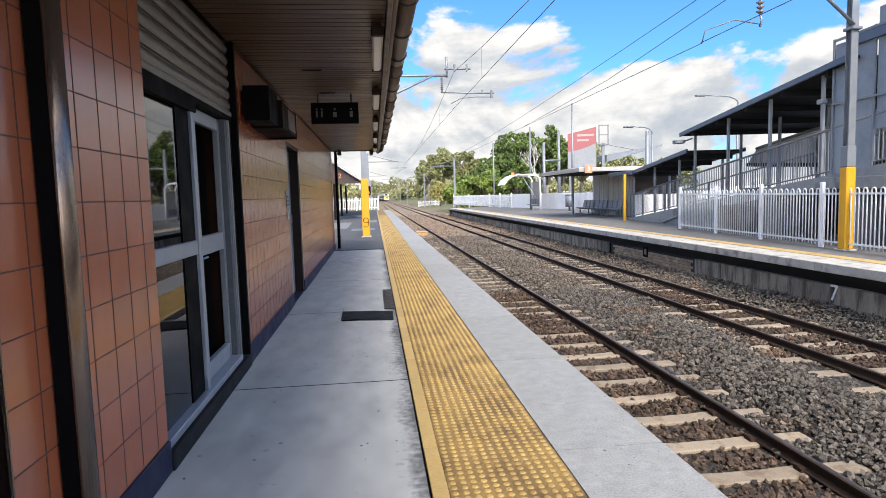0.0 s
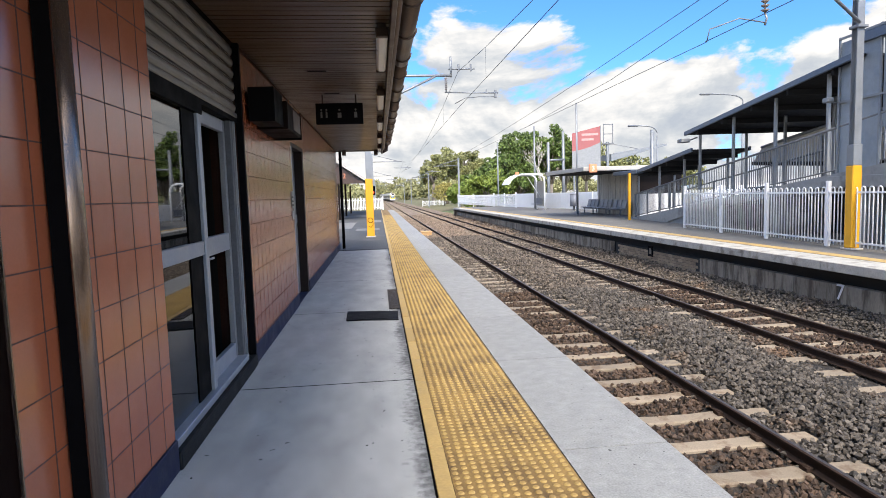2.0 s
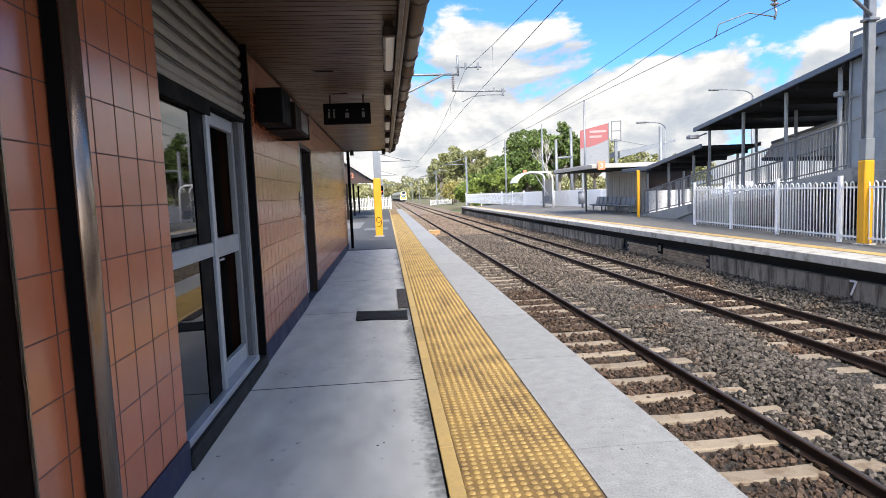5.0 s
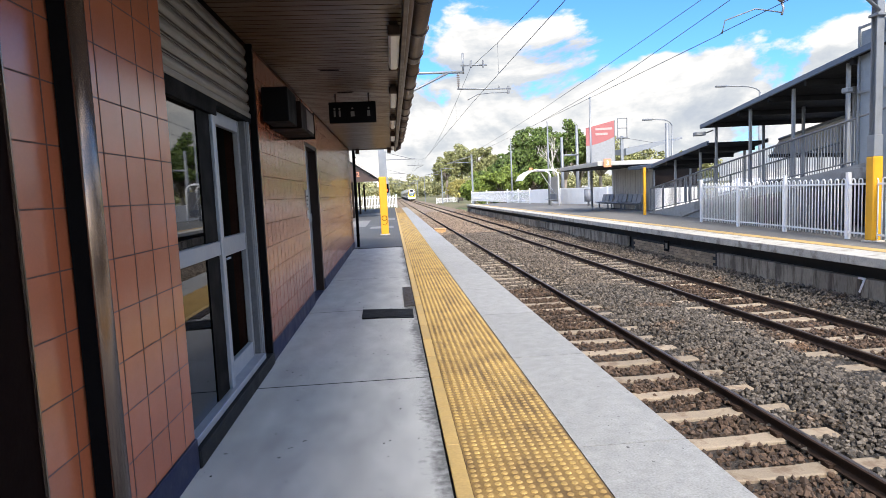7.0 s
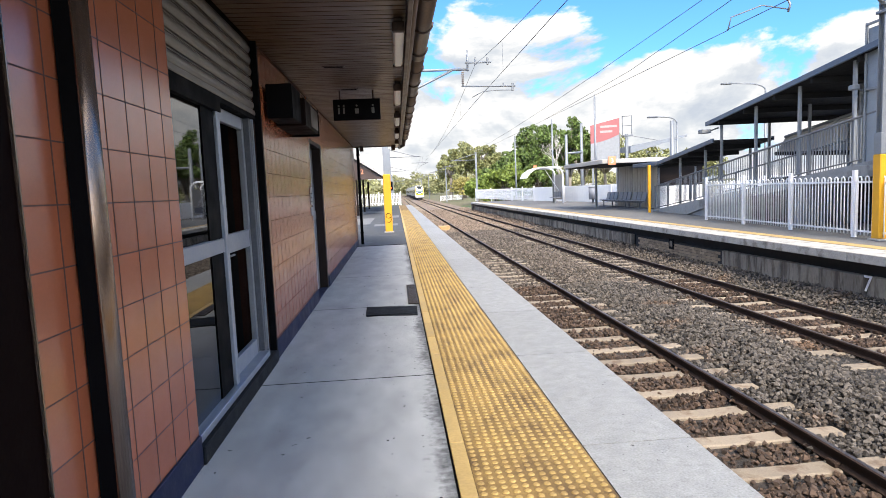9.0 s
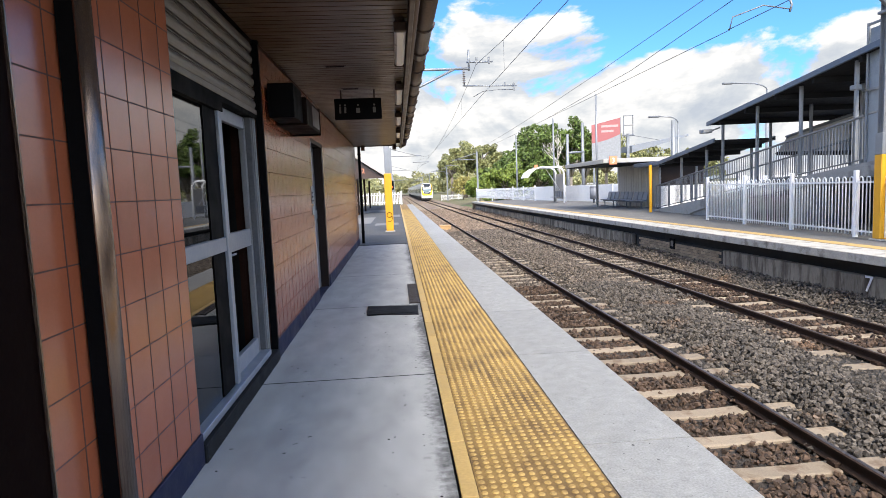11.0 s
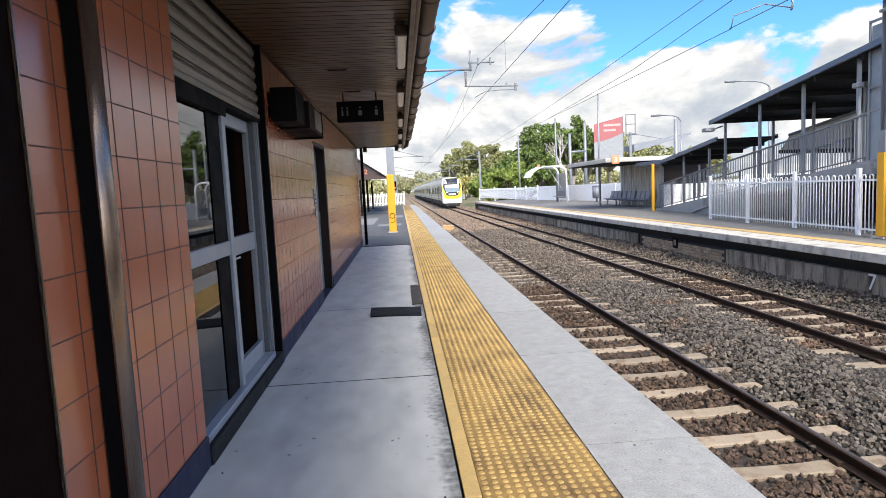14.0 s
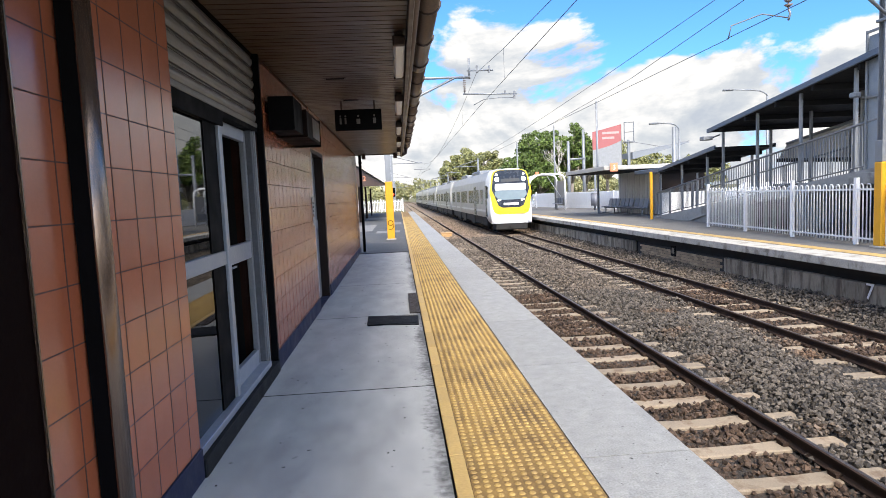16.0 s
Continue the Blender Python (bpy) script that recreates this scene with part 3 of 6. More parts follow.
def tiled_wall(name, y0, y1, label, first=None):
    """A stretch of wall faced with square terracotta tiles over a dark painted base."""
    w = thing(name, label, "wall", kind="structure")
    part("core", bx(WALL_X - 0.25, y0, 0.0, WALL_X - 0.001, y1, 2.75), M_GROUT, w, "wall core with dark grout joints")
    part("base_band", bx(WALL_X - 0.1, y0, 0.0, WALL_X + 0.016, y1, BASE_H, bevel=0.004), M_BASE, w, "dark navy painted base")
    full = mesh_of("wall_tile", tile_mesh(TILE_W, TILE_H), M_TILE)
    rest = B()
    rnd = random.Random(y0)
    ys = [y0]
    y = (first if first is not None else y0 + TILE_W)
    while y < y1 - 0.01:
        ys.append(y)
        y += TILE_W
    ys.append(y1)
    count = 0
    for a, b in zip(ys, ys[1:]):
        cut = abs((b - a) - TILE_W) > 0.004
        cm = mesh_of("cut_tile", tile_mesh(b - a, TILE_H), M_TILE) if cut else full
        for r in range(12):
            z = BASE_H + r * TILE_H
            if count < 300:
                part("wall_tile", cm, None, w, at=pose(WALL_X + rnd.uniform(0.0, 0.0004), a, z))
            else:
                t = tile_mesh(b - a, TILE_H)
                t.transform(Matrix.Translation((WALL_X + rnd.uniform(0.0, 0.0004), a, z)))
                me = bpy.data.meshes.new("tmp")
                t.to_mesh(me)
                t.free()
                rest.from_mesh(me)
                bpy.data.meshes.remove(me)
            count += 1
    if len(rest.verts):
        tagged(part("joined_tiles", rest, M_TILEJ, w), kind="stuff")
    else:
        rest.free()
    # pointed grout that stands a hair proud of the tiles
    top = BASE_H + 12 * TILE_H
    lines = B()
    for y in ys[1:-1]:
        box(lines, WALL_X, y - 0.0032, BASE_H, WALL_X + 0.0046, y + 0.0032, top)
    part("upright_grout_lines", lines, M_GROUT, w, "dark grout lines")
    lines = B()
    for r in range(1, 12):
        z = BASE_H + r * TILE_H
        box(lines, WALL_X, y0, z - 0.0026, WALL_X + 0.0043, y1, z + 0.0026)
    part("level_grout_lines", lines, M_GROUT, w, "dark grout lines")
    return w


tiled_wall("wall_entrance_side", 1.84, 3.10, "terracotta tiled wall beside a glazed entrance", first=2.02)
tiled_wall("wall_between_doors", 5.05, 7.84, "terracotta tiled wall between two doors")
tiled_wall("wall_platform_end", 9.06, WALL_END, "terracotta tiled wall towards the building's end")


def build_shell():
    # the parts of the building that close it round
    w = thing("wall_back", "dark masonry shell behind the tiled front", "wall", kind="structure")
    part("rear_wall", bx(-6.0, -3.0, 0, -5.8, WALL_END, 2.75), M_DARK, w)
    part("end_wall", bx(-5.8, WALL_END - 0.2, 0, WALL_X - 0.25, WALL_END, 2.75), M_TILEJ, w)
    part("end_wall", bx(-5.8, -3.0, 0, WALL_X - 0.25, -2.8, 2.75), M_DARK, w)
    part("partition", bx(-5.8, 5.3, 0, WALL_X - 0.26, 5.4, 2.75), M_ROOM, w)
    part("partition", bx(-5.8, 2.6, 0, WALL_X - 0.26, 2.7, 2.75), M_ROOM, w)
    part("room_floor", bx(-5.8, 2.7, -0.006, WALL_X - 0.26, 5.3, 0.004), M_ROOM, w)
    # dark red-brown panel before the first tiles, blackened for the recess's shade
    n = thing("wall_dark_panel", "dark red-brown panel beside the tiles, blackened for recess shade", "wall", kind="structure")
    part("panel", bx(WALL_X - 0.2, -2.8, 0, WALL_X - 0.005, 1.838, 2.75), material("shade_dark_red_paint", (0.0045, 0.0018, 0.0015), 0.6, spec=0.03), n)
    part("edge_trim", bx(WALL_X - 0.004, 1.833, 0.0, WALL_X + 0.006, 1.8395, 2.6), M_BRONZE, n, "thin worn metal edge trim")


build_shell()


def build_roof():
    c = thing("ceiling", "varnished brown timber soffit boards under the awning", "ceiling", kind="structure")
    bm = B()
    y = ROOF_Y0
    while y < ROOF_Y1 - 0.05:
        box(bm, WALL_X - 0.02, y + 0.007, SOFFIT_Z, 0.13, min(y + 0.093, ROOF_Y1), SOFFIT_Z + 0.02, bevel=0)
        y += 0.10
    part("soffit_boards", bm, M_SOFFIT, c)
    r = thing("roof", "low sheet-metal roof with a brown fascia", "roof", kind="structure")
    part("soffit_backing", bx(-6.2, ROOF_Y0, SOFFIT_Z + 0.02, 0.13, ROOF_Y1, SOFFIT_Z + 0.045), M_BLACK, r)
    part("inner_fascia", bx(0.13, ROOF_Y0, SOFFIT_Z - 0.10, 0.165, ROOF_Y1, SOFFIT_Z + 0.28, bevel=0.004), M_FASCIA, r, "dark brown fascia board")
    part("end_fascia", bx(-6.2, ROOF_Y1, SOFFIT_Z - 0.02, 0.30, ROOF_Y1 + 0.03, SOFFIT_Z + 0.30), M_FASCIA, r)
    bm = B()
    v = [bm.verts.new(p) for p in ((0.36, ROOF_Y0, 2.93), (0.36, ROOF_Y1 + 0.1, 2.93), (-6.4, ROOF_Y1 + 0.1, 3.75), (-6.4, ROOF_Y0, 3.75), (0.36, ROOF_Y0, 2.90), (0.36, ROOF_Y1 + 0.1, 2.90), (-6.4, ROOF_Y1 + 0.1, 3.72), (-6.4, ROOF_Y0, 3.72))]
    for f in ((0, 1, 2, 3), (7, 6, 5, 4), (0, 4, 5, 1), (1, 5, 6, 2), (2, 6, 7, 3), (3, 7, 4, 0)):
        bm.faces.new([v[i] for i in f])
    part("roof_sheet", bm, M_ROOF, r, "grey corrugated roof sheet")
    # half-round gutter in lengths, with brackets
    g = thing("gutter", "weathered half-round metal gutter with strap brackets", "gutter")
    y = ROOF_Y0
    k = 0
    while y < ROOF_Y1:
        e = min(y + 2.4, ROOF_Y1 + 0.12)
        bm = B()
        prof = [(0.30 + 0.085 * math.cos(a), 2.83 + 0.085 * math.sin(a)) for a in [math.pi + k2 * math.pi / 10 for k2 in range(11)]]
        prof += [(0.30 + 0.078 * math.cos(a), 2.83 + 0.078 * math.sin(a)) for a in [math.tau - k2 * math.pi / 10 for k2 in range(11)]]
        extrude_profile(bm, prof, [(0, y + 0.003, 0, 0), (0, e - 0.003, 0, 0)])
        for f in bm.faces:
            f.smooth = len(f.verts) == 4
        part("gutter_length", bm, M_GUTTER, g)
        y = e
    y = -1.8
    while y < ROOF_Y1:
        bm = B()
        pts = [(0.30 + 0.092 * math.cos(a), y, 2.83 + 0.092 * math.sin(a)) for a in [math.pi + k2 * math.pi / 8 for k2 in range(9)]]
        pipe(bm, [(0.17, y, 2.86)] + pts, 0.009, 6)
        part("gutter_bracket", bm, M_FASCIA, g)
        y += 0.9
    # the pipe beside the gutter on the fascia
    part("conduit", tb((0.19, ROOF_Y0, 2.66), (0.19, ROOF_Y1, 2.66), 0.028, n=10), M_GUTTER, g, "bronze conduit along the fascia")
    part("gutter_outlet", pipe(B(), [(0.30, ROOF_Y1 + 0.02, 2.76), (0.27, ROOF_Y1 + 0.02, 2.62), (0.12, ROOF_Y1 + 0.02, 2.55)], 0.035), M_FASCIA, g)


build_roof()


def build_batten(y):
    l = thing("batten_light", "white fluorescent batten light under the awning edge", "light", "lights under the awning", at=pose(0.075, y, SOFFIT_Z))
    part("base", bx(-0.03, -0.62, -0.035, 0.03, 0.62, 0.0, bevel=0.004), M_FASCIA, l)
    part("diffuser", bx(-0.042, -0.6, -0.10, 0.042, 0.6, -0.035, bevel=0.018), M_LAMPW, l, "white plastic diffuser")
    part("end_cap", bx(-0.046, -0.64, -0.105, 0.046, -0.6, -0.03, bevel=0.008), M_FASCIA, l)
    part("end_cap", bx(-0.046, 0.6, -0.105, 0.046, 0.64, -0.03, bevel=0.008), M_FASCIA, l)
    return l


BATTEN = build_batten(5.1)
for yy in (2.6, 7.6, 10.1, 12.6, 15.1):
    copy_thing(BATTEN, pose(0.075, yy, SOFFIT_Z))


def build_post():
    p = thing("steel_post", "brushed bronze steel post, its side black for shade", "post", at=pose(-1.0, 2.14, 0))
    # Post's side face is black: the shadow on it is its colour.
    part("shaded_side", bx(-0.07, -0.053, 0.0, -0.010, 0.048, SOFFIT_Z - 0.01), M_BLACK, p, "post side coloured black for its shadow")
    bm = B()
    arc = [(-0.012 + 0.026 * math.sin(k * math.pi / 10), -0.002 - 0.054 * math.cos(k * math.pi / 10)) for k in range(11)]
    lo = [bm.verts.new((x, y, 0.0)) for x, y in arc]
    hi = [bm.verts.new((x, y, SOFFIT_Z - 0.01)) for x, y in arc]
    for k in range(10):
        bm.faces.new((lo[k], lo[k + 1], hi[k + 1], hi[k])).smooth = True
    bm.faces.new((lo[10], lo[0], hi[0], hi[10]))
    bm.faces.new(lo[::-1])
    bm.faces.new(hi)
    part("cover", bm, M_BRONZE, p, "rounded brushed bronze cover")
    part("base_plate", bx(-0.078, -0.07, 0, 0.03, 0.07, 0.012, bevel=0.003), M_BRONZE, p)


build_post()


M_FRAMED = material("shaded_grey_frame", (0.07, 0.075, 0.085), 0.5, spec=0.2)


def build_entrance():
    d = thing("entrance_door", "aluminium framed glass entrance and a framed sliding leaf", "door", at=pose(WALL_X, 0, 0))
    X = -0.05
    y0, y1, zt = 3.10, 5.05, 2.03
    part("sill", bx(-0.16, y0, 0.0, 0.03, y1, 0.10, bevel=0.006), M_MAT, d, "dark painted step")
    part("threshold", bx(-0.09, y0 + 0.01, 0.10, 0.0, y1 - 0.18, 0.145, bevel=0.004), M_ALU, d, "grey aluminium threshold")
    part("jamb", bx(-0.10, y0, 0.10, -0.02, y0 + 0.06, zt), M_BLACK, d)
    part("jamb", bx(-0.11, y1 - 0.19, 0.0, -0.04, y1 - 0.02, zt, bevel=0.004), M_FRAMED, d)
    part("jamb_track", bx(-0.04, y1 - 0.12, 0.0, -0.025, y1 - 0.09, zt), M_GALV, d)
    part("head", bx(-0.11, y0, zt - 0.10, -0.02, 4.05, zt), M_BLACK, d)
    part("head", bx(-0.125, 4.05, zt - 0.035, -0.02, y1, zt), M_BLACK, d)
    part("dark_trim", bx(-0.03, y1 - 0.022, 0.0, 0.022, y1 + 0.02, 2.62, bevel=0.003), M_BLACK, d, "black shutter guide")
    # fixed pane beside the door
    f = part("side_frame", bx(-0.09, 3.975, 0.13, -0.03, 4.045, zt - 0.08, bevel=0.004), M_ALU, d, "grey aluminium mullion")
    part("mid_rail", bx(-0.085, y0 + 0.06, 1.035, -0.035, 3.96, 1.125, bevel=0.004), M_ALU, f)
    part("pane", bx(-0.064, y0 + 0.06, 0.145, -0.056, 3.72, 1.035), M_GLASS, f, "dark reflecting glass")
    part("pane", bx(-0.064, y0 + 0.06, 1.125, -0.056, 3.72, zt - 0.10), M_GLASS, f, "dark reflecting glass")
    part("dark_stile", bx(-0.10, 3.72, 0.145, -0.05, 3.97, zt - 0.10), M_BLACK, f, "black inner stile")
    # sliding leaf
    s = part("sliding_leaf", bx(-0.12, 4.13, 0.12, -0.08, 4.16, zt - 0.04, bevel=0.004), M_GALVD, d, "open framed sliding leaf")
    part("stile", bx(-0.12, 4.80, 0.12, -0.08, 4.85, zt - 0.04, bevel=0.004), M_GALVD, s)
    part("bottom_rail", bx(-0.12, 4.16, 0.12, -0.08, 4.80, 0.26, bevel=0.004), M_ALU, s)
    part("mid_rail", bx(-0.12, 4.16, 1.0, -0.08, 4.80, 1.13, bevel=0.004), M_ALU, s)
    part("top_rail", bx(-0.12, 4.16, zt - 0.13, -0.08, 4.80, zt - 0.04, bevel=0.004), M_ALU, s)
    bm = B()
    box(bm, -0.08, 4.10, 0.96, -0.06, 4.13, 1.02)
    tube(bm, (-0.05, 4.10, 0.99), (-0.05, 4.22, 0.99), 0.008)
    part("handle", bm, M_GALV, s, "small steel lever handle")
    # roller shutter above
    r = thing("roller_shutter", "grey steel roller shutter, half drawn above the entrance", "shutter", at=pose(WALL_X, 0, 0))
    z = zt + 0.045
    while z < SOFFIT_Z - 0.02:
        bm = B()
        prof = [(-0.07, 0.0), (-0.036, 0.002), (-0.030, 0.010), (-0.024, 0.024), (-0.022, 0.040), (-0.026, 0.056), (-0.034, 0.064), (-0.044, 0.066), (-0.044, 0.070), (-0.036, 0.071), (-0.036, 0.079), (-0.044, 0.080), (-0.07, 0.080)]
        v = [[bm.verts.new((x, y, z + zz)) for x, zz in prof] for y in (y0 + 0.0, y1 - 0.03)]
        for k in range(len(prof) - 1):
            bm.faces.new((v[0][k], v[0][k + 1], v[1][k + 1], v[1][k]))
        bm.faces.new([v[0][-1], v[0][0], v[1][0], v[1][-1]])
        part("slat", bm, M_SHUT, r)
        z += 0.0885
    part("backing", bx(-0.085, y0, zt, -0.072, y1 - 0.03, SOFFIT_Z), M_BLACK, r)
    part("bottom_bar", bx(-0.065, y0, zt, -0.015, y1 - 0.03, zt + 0.038, bevel=0.006), M_SHUT, r, "heavy bottom bar")


build_entrance()


def build_second_door():
    d = thing("side_door", "grey metal door with a slim glazed panel in a dark reveal", "door", at=pose(WALL_X, 7.84, 0))
    part("reveal", bx(-0.22, 1.10, 0.0, 0.004, 1.22, 2.09), M_DARK, d, "dark brown painted reveal")
    part("head", bx(-0.22, 0, 2.05, 0.004, 1.22, 2.10), M_DARK, d)
    part("upper_wall", bx(-0.22, 0, 2.10, 0.006, 1.22, 2.62), M_TILEJ, d, "terracotta facing above the door")
    part("jamb", bx(-0.10, 0.0, 0.0, 0.006, 0.05, 2.05), M_ALU, d)
    part("leaf", bx(-0.15, 0.05, 0.02, -0.11, 1.10, 1.03, bevel=0.004), M_GALVD, d, "grey metal leaf")
    part("upper_panel", bx(-0.15, 0.05, 1.15, -0.115, 1.10, 2.05, bevel=0.004), M_GALVD, d, "grey mesh panel")
    part("lock_rail", bx(-0.155, 0.05, 1.03, -0.105, 1.10, 1.15, bevel=0.004), M_ALU, d)
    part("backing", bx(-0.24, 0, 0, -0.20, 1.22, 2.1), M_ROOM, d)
    part("floor_edge", bx(-0.22, 0, 0, 0.0, 1.22, 0.012), M_BASE, d)
    n = thing("door_plate", "small pale notice plates beside a metal door", "sign", at=pose(WALL_X + 0.008, 7.70, 1.18))
    part("plate", bx(0, -0.06, 0.08, 0.006, 0.07, 0.30, bevel=0.002), M_GALV, n)
    for k in range(3):
        part("text_bar", bx(0.006, -0.045, 0.11 + 0.05 * k, 0.008, 0.05, 0.13 + 0.05 * k), M_BLACK, n)
    part("lower_plate", bx(0, -0.05, -0.06, 0.006, 0.06, 0.05, bevel=0.002), M_ALU, n)


build_second_door()


def build_wall_box():
    b = thing("bulkhead_box", "dark brown boxed bulkhead fixed high on the tiled wall", "wall box", at=pose(WALL_X, 5.35, 2.02))
    part("case", bx(0, 0.36, 0.0, 0.285, 1.25, 0.25, bevel=0.008), M_BOX, b, "dark brown case")
    part("housing", bx(0.03, -0.10, 0.015, 0.245, 0.36, 0.30, bevel=0.006), M_BLACK, b, "black housing")
    part("cover_strip", bx(0.285, 0.7, 0.03, 0.291, 1.2, 0.22, bevel=0.002), M_FASCIA, b)
    part("end_flange", bx(0, 1.25, -0.02, 0.295, 1.262, 0.26), M_BLACK, b)


build_wall_box()


def build_hanging_sign():
    s = thing("hanging_sign", "black hanging sign with three pale pictogram marks", "sign", at=pose(-0.425, 7.5, 2.39))
    part("panel", bx(-0.283, -0.03, -0.125, 0.283, 0.03, 0.125, bevel=0.004), M_BLACK, s)
    pale = material("pale_sign_marks", (0.085, 0.08, 0.075), 0.6)
    for cx, w, h in ((-0.215, 0.022, 0.05), (-0.155, 0.022, 0.05), (0.0, 0.045, 0.04), (0.195, 0.035, 0.045)):
        part("mark", bx(cx - w / 2, -0.034, -0.05, cx + w / 2, -0.030, -0.05 + 2 * h * 0.75, bevel=0.001), pale, s)
        part("mark", tb((cx, -0.034, 0.045), (cx, -0.030, 0.045), 0.012, n=10), pale, s)
    for cx in (-0.2, 0.2):
        part("hanger", tb((cx, 0, 0.23), (cx, 0, 0.10), 0.01), M_FASCIA, s)


build_hanging_sign()


def build_soffit_fittings():
    for y, x in ((6.1, -0.55), (7.4, -0.5)):
        v = thing("ceiling_vent", "small dark slotted vent in the timber soffit", "vent", "vents in the soffit", at=pose(x, y, SOFFIT_Z))
        part("frame", bx(-0.11, -0.04, -0.006, 0.11, 0.04, 0.0, bevel=0.002), M_FASCIA, v)
        for k in range(3):
            part("slot", bx(-0.09, -0.028 + 0.02 * k, -0.008, 0.09, -0.016 + 0.02 * k, -0.006), M_BLACK, v)
    d = thing("downpipe", "black round downpipe at the end of the awning", "downpipe", at=pose(-0.98, 16.5, 0))
    part("pipe", tb((0, 0, 0), (0, 0, 2.75), 0.04, n=12), M_BLACK, d)
    for z in (0.3, 1.4, 2.4):
        part("bracket", bx(-0.05, -0.05, z, 0.05, 0.05, z + 0.03, bevel=0.005), M_BLACK, d)
    # downlights at the far end
    for x in (-0.86, -0.02):
        b = thing("awning_bracket", "dark bracket under the awning end", "bracket", "brackets at the awning end", at=pose(x, 16.25, SOFFIT_Z))
        part("arm", bx(-0.05, -0.1, -0.13, 0.05, 0.1, 0.0, bevel=0.01), M_FASCIA, b)


build_soffit_fittings()


def build_floor_things():
    m = thing("floor_mat", "flat dark rubber access plate on the platform floor", "floor plate", at=pose(0, 0, 0))
    bm = B()
    v = [bm.verts.new(p) for p in ((-0.41, 6.70, 0), (0.17, 6.58, 0), (0.18, 7.08, 0), (-0.42, 7.20, 0))]
    f = bm.faces.new(v)
    r = bmesh.ops.extrude_face_region(bm, geom=[f])
    bmesh.ops.translate(bm, verts=[g for g in r["geom"] if isinstance(g, bmesh.types.BMVert)], vec=(0, 0, 0.012))
    part("plate", bm, M_MAT, m)
    part("edge_strip", bx(-0.40, 6.66, 0.0, 0.17, 6.685, 0.014), M_BLACK, m)
    g = thing("drain_grate", "rusty cast iron drain grate beside the tactile strip", "drain grate", at=pose(0.08, 7.27, 0))
    part("tray", bx(0, 0, 0.0, 0.13, 1.5, 0.004), M_BLACK, g)
    for k in range(30):
        part("bar", bx(0.01, 0.02 + k * 0.05, 0.004, 0.12, 0.045 + k * 0.05, 0.012), M_GRATE, g)
    for a in (0.0, 0.12):
        part("edge", bx(a, 0, 0.004, a + 0.01, 1.5, 0.014), M_GRATE, g)


build_floor_things()

# ---- far platform ----
FM = Matrix.Translation((10.03, 12.5, -0.05)) @ pose(0, 0, 0, 0, 0, -4.63)
FZ = -0.05


def build_far_platform():
    p = thing("platform_opposite", "opposite platform with asphalt top, white edge and stained concrete wall", "platform", kind="structure")
    part("asphalt_surface", bx(8.75, -9, -0.3, 42, 65, FZ - 0.004), M_ASPHF, p, "dark asphalt surfacing")
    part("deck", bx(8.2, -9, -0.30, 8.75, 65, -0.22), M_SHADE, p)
    y = -9.0
    while y < 64.5:
        part("coping_slab", bx(FAR_EDGE, y + 0.004, -0.22, 8.75, min(y + 2.4, 65) - 0.004, FZ, bevel=0.01), M_COPW, p, "white painted edge slab")
        y += 2.4
    part("yellow_line", bx(8.80, -9, -0.06, 9.12, 65, FZ + 0.001), M_YLINE, p, "worn yellow safety line")
    # Dark sheet stands for the shadow under the coping's overhang.
    part("shade_back", bx(8.5, -9, -1.3, 8.9, 65, -0.30), M_SHADE, p, "dark sheet for the shade under the edge")
    part("end_wall", bx(8.1, 64.9, -1.3, 42, 65.05, -0.24), M_WALLC, p)
    pm = mesh_of("wall_panel", bx(0, 0.012, 0, 0.14, 1.188, 0.72, bevel=0.012), M_WALLC)
    y = -8.0
    rnd = random.Random(3)
    while y < 64:
        if not 14.8 < y + 0.6 < 20.2:
            part("wall_panel", pm, None, p, at=pose(8.28 + rnd.uniform(-0.012, 0.012), y, -1.2))
        y += 1.2
    bm = mesh_of("brick", bx(0, 0.005, 0, 0.1, 0.225, 0.071), M_BRICK)
    for r in range(7):
        y = 14.9 + (0.115 if r % 2 else 0)
        while y < 20.0:
            part("brick", bm, None, p, at=pose(8.29 + rnd.uniform(-0.006, 0.006), y, -1.10 + r * 0.082))
            y += 0.23
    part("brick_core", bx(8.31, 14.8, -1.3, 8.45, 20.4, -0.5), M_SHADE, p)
    # painted car-stop figure on the wall
    cu = bpy.data.curves.new("figure", "FONT")
    cu.body, cu.size, cu.extrude, cu.align_x = "7", 0.42, 0.004, "CENTER"
    tmp = new("figure", cu)
    me = bpy.data.meshes.new_from_object(tmp.evaluated_get(bpy.context.evaluated_depsgraph_get()))
    bpy.data.objects.remove(tmp)
    me.materials.append(M_WHITE)
    m = new("stop_marker", me)
    m.matrix_basis = pose(8.265, 9.95, -0.75, 90, 0, -90)
    tagged(m, "white painted figure on the platform wall", "marking")
    k = thing("marker_plate", "small dark square marker plate on the platform wall", "sign", at=pose(8.27, 17.6, -0.55))
    part("plate", bx(-0.02, -0.16, -0.16, 0, 0.16, 0.16, bevel=0.004), M_BLACK, k)
    part("mark", bx(-0.024, -0.08, -0.08, -0.02, 0.08, 0.09), M_WALLC, k)


build_far_platform()


def hoop_mesh(w=0.112, h=1.33):
    bm = B()
    pts = [(0, 0, 0.06), (0, 0, h - w / 2)]
    for k in range(1, 7):
        a = math.pi - k * math.pi / 6
        pts.append((0, w / 2 + w / 2 * math.cos(a), h - w / 2 + w / 2 * math.sin(a)))
    pts.append((0, w, 0.06))
    pipe(bm, pts, 0.0145, 6)
    return mesh_of("hoop_picket", bm, M_WHITE)


